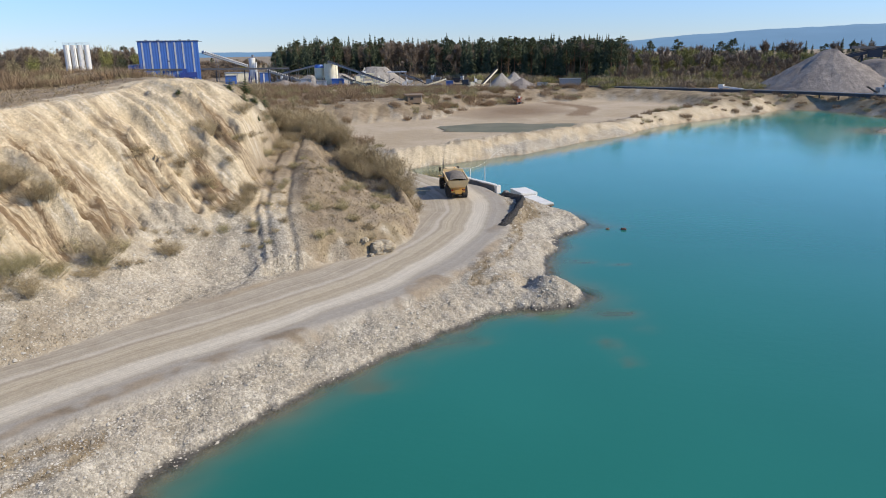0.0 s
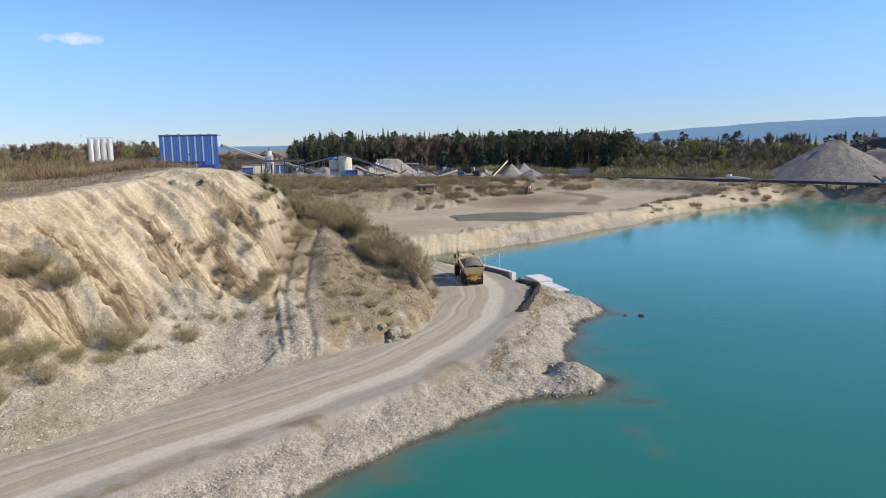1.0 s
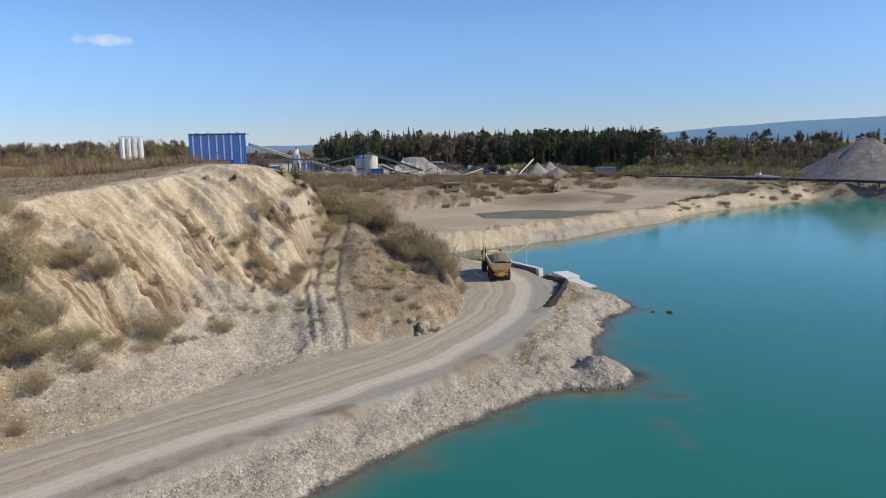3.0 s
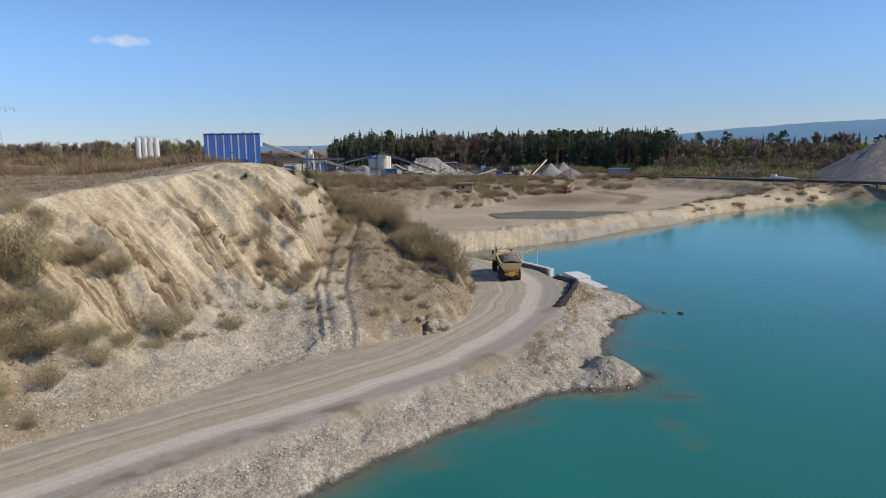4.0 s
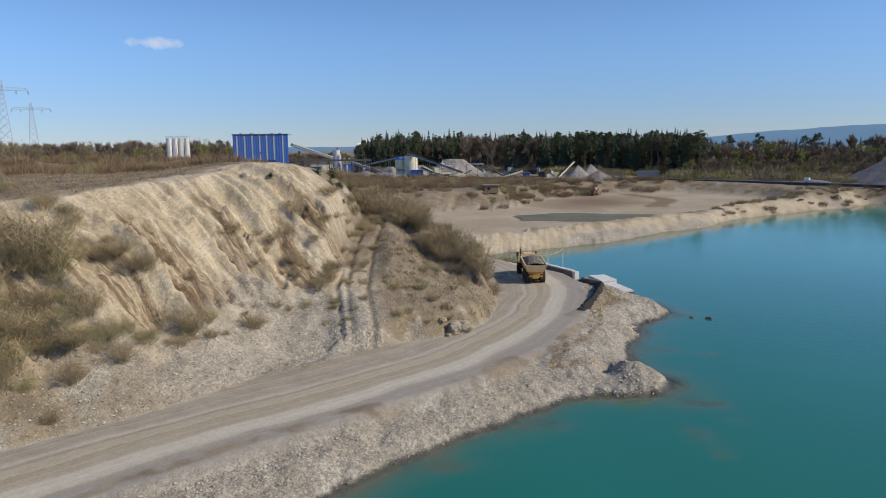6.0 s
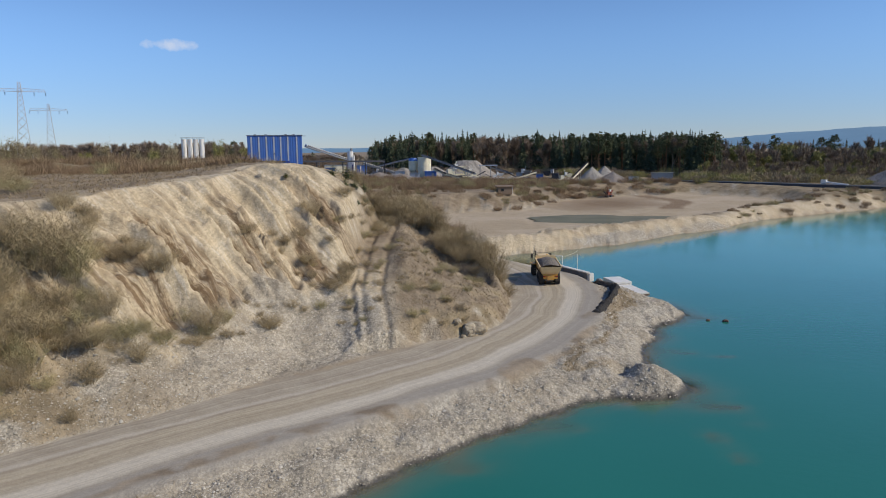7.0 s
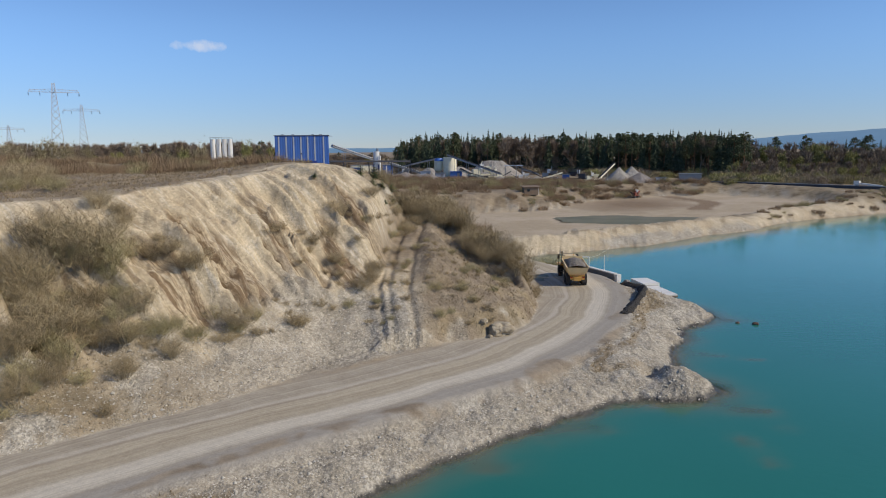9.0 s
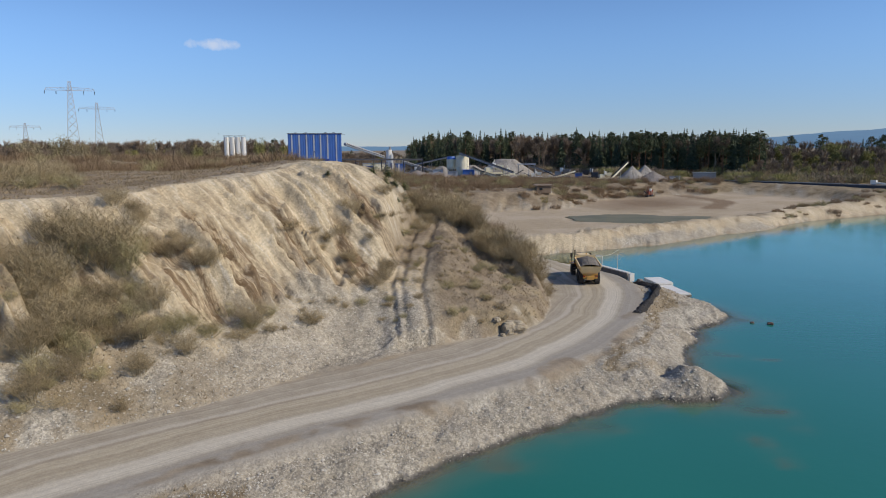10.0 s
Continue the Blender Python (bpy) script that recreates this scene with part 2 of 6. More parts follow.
BRUSH = leaf_material("far_brush", (0.27, 0.225, 0.125), (0.36, 0.30, 0.18))
BARK = bark_material("grey_bark", (0.19, 0.145, 0.105))
PINE_BARK = bark_material("pine_bark", (0.20, 0.11, 0.06))


# ---- the lie of the land ----
LAKE = np.array([(-60, -60), (-35, -10), (-22, 15), (-14.5, 30.5), (-13.2, 34.5), (-10.5, 37.8), (-8.9, 40.1), (-6.6, 43.2), (-3.2, 46.9),
                 (-0.4, 50.1), (2.2, 53.1), (4.5, 54.8), (7.3, 55.8), (10, 55.7), (12, 56.6), (13.2, 58.2), (12.8, 59.5), (10.9, 61.4),
                 (10.2, 64.1), (10.8, 66.8), (11.9, 70.8), (12.8, 74.1), (12.9, 77.7), (15.3, 81.1), (18.2, 85), (17.9, 87.6), (16, 91.5),
                 (13.3, 94), (11, 98.5), (8.5, 102), (5, 106.5), (1, 111), (-3.5, 117), (-6.5, 123), (-6.5, 129), (-3, 133), (6.9, 138.9),
                 (19.1, 148.7), (34.2, 166.2), (45, 175), (50, 184), (62, 199), (85, 217), (104, 231), (115, 244), (128, 237),
                 (132, 216), (140, 198), (126, 182), (110, 177.5), (109, 175), (130, 172), (170, 160), (420, 120), (420, -400), (0, -400)], float)
TOE = np.array([(-75, -20), (-50, 12), (-40, 26), (-32.6, 34.2), (-27.6, 39.8), (-22.5, 46), (-20, 51), (-18.3, 56.6), (-14.3, 60.2),
                (-9.5, 62.3), (-6, 64.5), (-3, 69), (-1.8, 76.9), (-2.7, 86.8), (-5, 99), (-9, 108), (-14, 120), (-18, 132), (-28, 150),
                (-38, 172), (-50, 200), (-90, 230), (-420, 300), (-420, -20)], float)
RIM = np.array([(-95, -10, 16.6), (-70, 18, 16.4), (-52, 38, 16.0), (-45, 47, 15.9), (-39, 54.5, 16.1), (-35, 62.5, 16.9), (-33.3, 67, 17.1),
                (-31, 74, 17.8), (-29, 80, 18.4), (-26.8, 85, 18.1), (-24.6, 90, 17.1), (-22.2, 92.6, 15.0), (-20.5, 95.5, 12.3), (-22, 104, 10.5), (-30, 122, 9.5),
                (-42, 150, 9), (-60, 185, 8.5), (-95, 215, 9), (-400, 280, 12), (-400, -10, 17)], float)
SPUR = np.array([(-19, 97, 12.2), (-15, 92, 11.2), (-10, 87, 8.8), (-6.5, 83.5, 6.8), (-4, 81.5, 5), (-2.4, 78, 2.6)], float)
RAMP = np.array([(-13.2, 60.5, 4.0), (-15.3, 67, 6.6), (-16.8, 78, 9.0), (-18, 92, 11.2), (-21, 106, 10.6)], float)
ROAD = np.array([(-47, 6, 0), (-36, 20, 0), (-28, 32.5, 0), (-23.4, 38.1, 0), (-18.3, 43.7, 0), (-12.2, 50.2, 0), (-6.4, 56.6, 0), (-1.9, 64.1, 0),
                 (1.8, 74.5, 0), (3.3, 83.3, 0), (2.9, 92, 0), (1, 100, 0), (-3, 109, 0), (-9, 120, 0), (-16, 138, 0)], float)
MUD = np.array([(-8, 140), (-20, 160), (-30, 178), (-27, 200), (-17, 205), (-6, 209), (1, 222), (5, 240), (17, 258), (42, 278), (64, 280), (84, 254), (80, 232),
                (60, 212), (45, 194), (20, 168), (5, 150)], float)
DIKE = np.array([(-16, 134, 2.8), (-9, 134.5, 2.9), (0, 141, 3.0), (13.6, 154.5, 3.0), (27, 168, 2.9), (43, 183, 2.6), (48, 188, 2.1), (60, 204, 2.9), (84, 224, 3.3), (108, 246, 3.9)], float)
LEDGE = np.array([(-27, 203.5, 1.3), (-17, 207, 1.5), (-7, 211, 1.6), (1, 221, 1.5), (4.5, 236, 1.2), (6, 242, 0.4)], float)
WINDROW = np.array([(7.4, 75.5, 0.1), (8.9, 80, 0.45), (10.5, 85, 0.6), (11.2, 89.7, 0.6), (10.6, 93.5, 0.45), (9.4, 95.5, 0.1)], float)
BERM = np.array([(-190, 80, 1.6), (-120, 104, 1.7), (-80, 112, 1.5), (-52, 120, 1.6), (-44, 124, 0.6)], float)


def near_line(x, y, line, closed=False):
    """Distance to a polyline, the length along it, its third value there, and the side (left positive)."""
    best = np.full(x.shape, 1e9)
    along, third, side = np.zeros(x.shape), np.zeros(x.shape), np.zeros(x.shape)
    run, n = 0.0, len(line)
    for i in range(n if closed else n - 1):
        a, b = line[i], line[(i + 1) % n]
        ex, ey = b[0] - a[0], b[1] - a[1]
        length = math.hypot(ex, ey)
        t = np.clip(((x - a[0]) * ex + (y - a[1]) * ey) / length ** 2, 0, 1)
        dx, dy = x - a[0] - t * ex, y - a[1] - t * ey
        d = np.hypot(dx, dy)
        m = d < best
        best[m] = d[m]
        along[m] = run + t[m] * length
        side[m] = np.sign(ex * dy - ey * dx)[m]
        if line.shape[1] > 2:
            third[m] = a[2] + t[m] * (b[2] - a[2])
        run += length
    return best, along, third, side


def inside(x, y, poly):
    res = np.zeros(x.shape, bool)
    n = len(poly)
    for i in range(n):
        (x1, y1), (x2, y2) = poly[i][:2], poly[(i + 1) % n][:2]
        if y1 == y2:
            continue
        res ^= ((y1 > y) != (y2 > y)) & (x < (x2 - x1) * (y - y1) / (y2 - y1) + x1)
    return res


def signed(x, y, poly):
    d, along, third, _ = near_line(x, y, poly, True)
    return np.where(inside(x, y, poly), d, -d), along, third


def step(v, lo, hi):
    t = np.clip((v - lo) / (np.asarray(hi) - lo), 0, 1)
    return t * t * (3 - 2 * t)


def lattice(ix, iy, seed):
    h = (ix.astype(np.int64) * 374761393 + iy.astype(np.int64) * 668265263 + seed * 974711) & 0x7FFFFFFF
    h = ((h ^ (h >> 13)) * 1274126177) & 0x7FFFFFFF
    return ((h ^ (h >> 16)) & 0xFFFF) / 65535.0


def vnoise(x, y, seed=0):
    """Smooth value noise between 0 and 1."""
    ix, iy = np.floor(x), np.floor(y)
    fx, fy = x - ix, y - iy
    fx, fy = fx * fx * (3 - 2 * fx), fy * fy * (3 - 2 * fy)
    a, b = lattice(ix, iy, seed), lattice(ix + 1, iy, seed)
    c, d = lattice(ix, iy + 1, seed), lattice(ix + 1, iy + 1, seed)
    return (a * (1 - fx) + b * fx) * (1 - fy) + (c * (1 - fx) + d * fx) * fy


def fbm(x, y, octaves=4, seed=0):
    total, amp, norm = 0, 1.0, 0.0
    for o in range(octaves):
        total = total + amp * vnoise(x * 2 ** o, y * 2 ** o, seed + o * 17)
        norm += amp
        amp *= 0.5
    return total / norm


def land(x, y):
    """Height of the ground and the masks of its surfaces at plan positions."""
    x, y = np.asarray(x, float), np.asarray(y, float)
    wob = (fbm(x * 0.35, y * 0.35, 3, 5) - 0.5) * 1.6 + (fbm(x * 1.6, y * 1.6, 2, 9) - 0.5) * 0.7
    lake, _, _ = signed(x, y, LAKE)
    shore = 0.25 - lake + wob * step(np.abs(y - 97), 3, 10)
    flat = 6.0 - 0.013 * np.clip(x, -100, 110) + (fbm(x * 0.02, y * 0.02, 3, 31) - 0.5) * 1.6
    low = 2.3 * (1 - np.exp(-np.clip(shore, 0, None) / 2.7)) + np.clip(shore - 26, 0, None) * 0.16
    low = low + np.clip(shore - 3, 0, None) * 0.5 * step(x, 70, 100)
    low = np.minimum(low, np.maximum(flat, 2.4))
    # silt basin and its banks
    mud, _, _ = signed(x, y, MUD)
    mud = mud + (fbm(x * 0.12, y * 0.12, 3, 71) - 0.5) * 7
    low = np.where(mud > 0, 1.5, np.where(y > 128, np.minimum(low, 1.5 + np.clip(-mud, 0, None) * (0.4 + 0.1 * step(y, 192, 200) * step(-x, -22, -8))), low))
    pond = np.hypot((x - 19) / 23, (y - 186) / 13) + (fbm(x * 0.1, y * 0.1, 3, 3) - 0.5) * 0.5
    low = low - 0.3 * step(-pond, -1.1, -0.7) * (mud > 0)
    dd, _, dz, _ = near_line(x, y, DIKE)
    dike = dz + (fbm(x * 0.3, y * 0.3, 3, 41) - 0.5) * 1.1 - np.clip(dd - 1.6, 0, None) * 0.62
    low = np.where(shore > 0, np.maximum(low, np.minimum(dike, 0.25 + shore * 1.1)), low)
    ridge_of_dike = step(dike - low, -0.6, 0.1) * (shore > 0) * (dd < 14)
    # broken edge of the terrace above the basin
    ld, _, lz, _ = near_line(x, y, LEDGE)
    crag = lz * np.exp(-(ld / 1.9) ** 2) * step(fbm(x * 0.33, y * 0.33, 3, 141), 0.3, 0.62) * 0.55
    low = low + crag
    # gravel spit at the tip
    low = low + 0.75 * np.exp(-(((x - 10.6) / 2.0) ** 2 + ((y - 58.3) / 1.4) ** 2)) * (shore > 0)
    low = low - 1.15 * np.exp(-(((x - 8.0) / 0.8) ** 2 + ((y - 59.4) / 1.4) ** 2))
    # lake bed
    deep = np.clip(-shore, 0, None)
    bed = -0.5 * deep - 0.03 * deep ** 2
    for cx, cy, rx, ry, top in ((15.0, 54.4, 3.0, 1.5, -0.42), (16.4, 51.6, 1.8, 1.8, -0.42), (13.8, 45.6, 2.2, 2.6, -0.6), (13.2, 48.6, 1.8, 2.0, -0.7), (20.5, 83.5, 3.8, 1.5, -0.4), (15.4, 69.0, 2.4, 1.4, -0.45), (18.5, 68.0, 2.0, 1.0, -0.7), (2.6, 49.2, 3.0, 1.3, -0.45), (-4, 42.0, 2.5, 1.2, -0.5)):
        g = np.exp(-(((x - cx) / rx) ** 2 + ((y - cy) / ry) ** 2) * 1.2) * (0.45 + 1.1 * fbm(x * 0.5, y * 0.5, 3, 8))
        bed = bed + (top - bed) * np.clip(g, 0, 1)
    z = np.where(shore > 0, low, np.maximum(bed, -9))
    # the cut hill: between its foot and its rim
    toe, _, _ = signed(x, y, TOE)
    toe = toe + wob * 0.55
    rim, _, rz = signed(x, y, RIM)
    rim = rim + (fbm(x * 0.22, y * 0.22, 3, 12) - 0.5) * 3.2 * step(y, 0, 30)
    s = np.clip(toe / np.maximum(toe - rim, 0.01), 0, 1)
    s = np.where(rim > 0, 1, np.where(toe < 0, 0, s))
    spur_zone = step(x + 0.12 * y, -7.5, -4.5) * step(y, 56, 60)
    cliffy = (1 - spur_zone) * step(-y, -93, -80)
    # runnels down the face
    u = 0.62 * x + 0.78 * y + 3.4 * (fbm(x * 0.1, y * 0.1, 3, 22) - 0.5) + 0.7 * (fbm(x * 0.42, y * 0.42, 2, 26) - 0.5)
    u = u + 6.5 * s
    crease = lambda f, k, seed: 1 - np.abs(2 * vnoise(u * f + seed, s * k + 0.02 * x, seed) - 1)
    face = np.sin(np.pi * np.clip(s, 0, 1)) ** 0.7
    upper = step(s, 0.22, 0.45)
    prof = np.where(s < 0.3, s * 0.78, 0.234 + (s - 0.3) * (0.766 / 0.7))
    prof = prof * cliffy + s * (1 - cliffy)
    bite = 0.6 + 1.2 * step(fbm(x * 0.11, y * 0.11, 3, 88), 0.25, 0.75)
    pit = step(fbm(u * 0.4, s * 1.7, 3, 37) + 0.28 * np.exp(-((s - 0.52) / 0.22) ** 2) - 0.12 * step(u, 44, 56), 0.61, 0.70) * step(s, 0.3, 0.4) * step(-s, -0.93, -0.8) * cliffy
    ribs = crease(0.17, 0.5, 51) ** 3 * 1.6 + crease(0.42, 0.6, 57) ** 2.5 * 1.5 + crease(0.95, 0.9, 63) ** 2 * 0.9 + crease(1.8, 1.3, 69) ** 2 * 0.4
    gul = face * upper * cliffy * (bite * (1.3 - ribs) * (1 - 0.6 * step(x, -27, -20)))
    gul = gul + pit * (0.35 + 1.5 * fbm(x * 0.9, y * 0.9, 4, 75)) * 0.5
    # an eroded knob that stands out low on the face
    knob = np.exp(-(((x + 31.2) / 2.6) ** 2 + ((y - 54.0) / 2.6) ** 2) * 0.9)
    hill = low + (rz - low) * prof - gul + 1.9 * knob + ((fbm(x * 0.5, y * 0.5, 3, 77) - 0.5) * 1.2 + (fbm(x * 1.5, y * 1.5, 2, 78) - 0.5) * 0.6 * upper) * np.clip(face, 0, 1)
    top = rz + (16.7 - rz) * step(rim, 0, 24) + (fbm(x * 0.06, y * 0.06, 3, 15) - 0.5) * 1.3 * step(rim, 0, 6) + (fbm(x * 0.5, y * 0.5, 3, 16) - 0.5) * 0.5
    top = top * step(-x, -430, 40) + 12 * (1 - step(-x, -430, 40))
    hill = np.where(rim > 0, top, hill)
    hill = np.where(toe > 0, hill, low)
    hill = np.where(toe > 60, hill + (flat + 5 - hill) * step(y, 140, 230), hill)
    z = np.where(toe > 0, np.maximum(hill, np.minimum(z, 2.4)), z)
    # spur with the overgrown crest
    sd, _, sz, sside = near_line(x, y, SPUR)
    spur = sz - sd * np.where(sside > 0, 0.62, 0.5) + (fbm(x * 0.6, y * 0.6, 4, 91) - 0.5) * 1.5 + (fbm(x * 2.0, y * 2.0, 2, 93) - 0.5) * 0.5
    z = np.where((toe > 0), np.maximum(z, np.minimum(spur, 2.3 + toe * 1.25)), z)
    bank = spur_zone * (toe > 0) * np.clip(toe / 1.2, 0, 1) * (0.3 + 1.2 * fbm(x * 0.45, y * 0.45, 3, 19)) * step(-toe, -7, -1)
    z = z + bank
    # track that climbs the hollow
    rd, _, rzz, rside = near_line(x, y, RAMP)
    onr = step(-rd, -4.0, -1.2) * (toe > -0.5)
    rut = 0.3 * np.exp(-((np.abs(rd) - 1.0) / 0.3) ** 2) + 0.4 * np.exp(-((rd * rside - 1.9) / 0.35) ** 2)
    z = z * (1 - onr) + (rzz + (fbm(x * 0.8, y * 0.8, 3, 4) - 0.5) * 0.4 - rut) * onr
    bd, _, bz, _ = near_line(x, y, BERM)
    z = z + bz * np.exp(-(bd / 4.5) ** 2) * (0.8 + 0.5 * fbm(x * 0.2, y * 0.2, 2, 66))
    # windrow along the lake side of the yard, steep towards the road
    wd, _, wz, wside = near_line(x, y, WINDROW)
    across = wd * wside
    wind = wz * np.where(across < 0, step(across, -3.2, 0), step(-across, -0.35, 0)) * step(-wd, -4, -3)
    wind = wind * (0.75 + 0.5 * fbm(x * 0.9, y * 0.9, 2, 29))
    z = np.where(shore > 0.5, z + wind, z)
    # road
    dist, ralong, _, rs = near_line(x, y, ROAD)
    lane = dist * -rs
    road = step(-dist, np.where(lane > 0, -6.6, -7.2), np.where(lane > 0, -5.0, -5.2)) * step(shore, 2.0, 4.0) * step(-toe, -0.4, 0.3)
    z = np.where(road > 0, z * (1 - road) + (2.32 - 0.05 * np.exp(-((lane - 1.7) / 0.8) ** 2)) * road, z)
    bedz = step(-shore, 0.1, 0.5)
    rough = (fbm(x * 1.3, y * 1.3, 3, 2) - 0.5) * 0.34 + (fbm(x * 0.4, y * 0.4, 3, 23) - 0.5) * 0.5
    z = z + rough * (1 - road) * (toe < 0) * step(shore, 0.3, 2.0) * (mud < -1) * step(y, -20, 0)
    n1 = fbm(x * 0.35, y * 0.35, 4, 101)
    sand = np.clip(cliffy * (toe > 0) * step(s + (n1 - 0.5) * 0.5, 0.27, 0.42), 0, 1)
    sand = np.where(rim > 0, sand * step(-rim, -5 - 4 * n1, -1.5), sand)
    sand = np.maximum(sand, 0.9 * ridge_of_dike)
    grass = np.where(rim > 0, step(rim + (n1 - 0.5) * 9, 0.5, 4.5), 0)
    grass = np.maximum(grass, (toe > 0) * spur_zone * step(n1 + 0.25 * step(toe, 0, 4), 0.28, 0.5) * 0.95 * (1 - 0.7 * onr))
    grass = np.maximum(grass, (toe > 0) * step(y, 80, 95) * step(s, 0.1, 0.4) * step(n1, 0.3, 0.5))
    grass = np.maximum(grass, (shore > 5) * (mud < -2) * step(y, 112, 130) * step(n1, 0.2, 0.34) * (1 - ridge_of_dike * (0.35 + 0.65 * (n1 < 0.55))))
    grass = np.maximum(grass, (shore > 1.0) * step(x, 108, 118) * step(n1, 0.25, 0.4))
    patch = fbm(ralong * 0.16 + 3, lane * 0.6, 3, 131)
    grass = np.maximum(grass, (toe < 0) * (shore > 3.2) * step(-dist, -11, -8.8) * step(dist, 5.8, 6.6) * (lane > 0) * (y < 100) * step(patch, 0.44, 0.56) * 0.9)
    mudm = np.maximum(step(mud, -0.5, 1.0) * (1 - ridge_of_dike), bedz)
    wet = step(-shore, -0.34, -0.14) * step(shore, -0.6, -0.2) * (y < 125)
    litter = step(-u, -26, -12) * (toe > 0) * (rim < 1) * step(n1 + 0.35 * fbm(x * 0.9, y * 0.9, 3, 107), 0.52, 0.74)
    grass = np.maximum(grass, litter * 0.85)
    soil = spur_zone * (toe > 0) * step(fbm(x * 0.3, y * 0.3, 4, 117), 0.3, 0.5) * (1 - 0.75 * step(-rd, -3.2, -1.5) * step(-y, -72, -64))
    soil = np.maximum(soil, onr * step(y, 66, 78))
    soil = np.maximum(soil, 0.8 * step(y, 84, 92) * (toe > 0) * (rim < 0) * step(n1, 0.35, 0.5))
    soil = np.maximum(soil, (rim > 2) * (0.7 + 0.25 * step(n1, 0.4, 0.6)))
    soil = np.maximum(soil, (toe < 0) * (mud < -0.3) * step(y, 186, 200) * step(-x, -60, -40) * (0.45 + 0.5 * step(n1, 0.4, 0.55)))
    verge = (toe < 0) * (shore > 2.2) * step(lane + 1.2 * (fbm(x * 0.5, y * 0.5, 3, 135) - 0.5), 3.9, 4.5) * step(-lane, -6.9, -5.9) * step(fbm(ralong * 0.11 + 1.5, lane * 0.3, 3, 133), 0.46, 0.56) * (y < 96)
    soil = np.maximum(soil, verge * 0.85 * step(n1 + 0.4 * fbm(x * 1.1, y * 1.1, 2, 137), 0.5, 0.75))
    soil = soil * (1 - 0.6 * step(crag, 0.15, 0.5))
    bend = 46 + 4 * np.sin((y - 230) * 0.11)
    damp = np.maximum(np.clip(1.3 - np.hypot((x - 24) / 17, (y - 236 - 0.4 * (x - 24)) / 24) + (fbm(x * 0.07, y * 0.07, 3, 127) - 0.5) * 0.8, 0, 1) ** 0.6, step(-np.abs(x - bend), -4.5, -2.5) * step(y, 212, 218) * step(-y, -284, -270))
    damp = np.maximum(damp, bedz)
    return dict(soil=np.clip(soil, 0, 1), damp=damp, hollow_shade=pit, z=z, sand=sand, grass=grass, road=road, mud=mudm, wet=np.clip(wet, 0, 1), lane=lane, fall=s, run=u, shore=shore, toe=toe, rim=rim, spur=spur_zone * (toe > 0))


def spread(lo, hi, fine, reach, growth=1.03, knee=300.0):
    """Grid lines: even between lo and hi, then wider and wider out to reach."""
    mids = list(np.arange(lo, hi + fine * 0.5, fine))
    out = []
    for sign, start in ((-1, lo), (1, mids[-1])):
        p, gap, side = start, fine, []
        while abs(p) < reach:
            gap *= growth if abs(p - start) < knee else 1.18
            p += sign * gap
            side.append(p)
        out.append(side)
    return np.array(out[0][::-1] + mids + out[1])


def sheet(name, gx, gy, z, masks, mat, keep=None):
    nx, ny = len(gx), len(gy)
    idx = np.arange(nx * ny).reshape(ny, nx)
    quads = np.stack([idx[:-1, :-1], idx[:-1, 1:], idx[1:, 1:], idx[1:, :-1]], -1).reshape(-1, 4)
    X, Y = np.meshgrid(gx, gy)
    co = np.stack([X.ravel(), Y.ravel(), z.ravel()], -1)
    if keep is not None:
        quads = quads[keep.ravel()[quads].any(1)]
        used = np.unique(quads)
        back = np.full(len(co), -1)
        back[used] = np.arange(len(used))
        quads, co = back[quads], co[used]
        masks = {k: v.ravel()[used] for k, v in masks.items()}
    me = bpy.data.meshes.new(name)
    me.vertices.add(len(co))
    me.vertices.foreach_set("co", co.ravel())
    me.loops.add(quads.size)
    me.loops.foreach_set("vertex_index", quads.ravel().astype(np.int32))
    me.polygons.add(len(quads))
    me.polygons.foreach_set("loop_start", np.arange(0, quads.size, 4, dtype=np.int32))
    me.polygons.foreach_set("use_smooth", np.ones(len(quads), bool))
    me.update(calc_edges=True)
    for k, v in masks.items():
        a = me.attributes.new(k, "FLOAT", "POINT")
        a.data.foreach_set("value", np.ascontiguousarray(v.ravel(), dtype=np.float32))
    me.materials.append(mat)
    return new(name, me)


gx, gy = spread(-50, 18, 0.2, 4700), spread(30, 96, 0.2, 4700)
GX, GY = np.meshgrid(gx, gy)
L = land(GX, GY)


def ground_z(x, y):
    """Height of the finished ground sheet at a plan position."""
    i = min(max(int(np.searchsorted(gx, x)) - 1, 0), len(gx) - 2)
    j = min(max(int(np.searchsorted(gy, y)) - 1, 0), len(gy) - 2)
    u, v = (x - gx[i]) / (gx[i + 1] - gx[i]), (y - gy[j]) / (gy[j + 1] - gy[j])
    z = L["z"]
    return float((z[j, i] * (1 - u) + z[j, i + 1] * u) * (1 - v) + (z[j + 1, i] * (1 - u) + z[j + 1, i + 1] * u) * v)


ground = sheet("ground", gx, gy, L["z"], {k: L[k] for k in ("sand", "grass", "road", "mud", "wet", "lane", "fall", "run", "soil", "damp", "hollow_shade")}, GROUND)
tagged(ground, "pale limestone gravel and sandy quarry ground with a haul road", "ground", kind="structure")

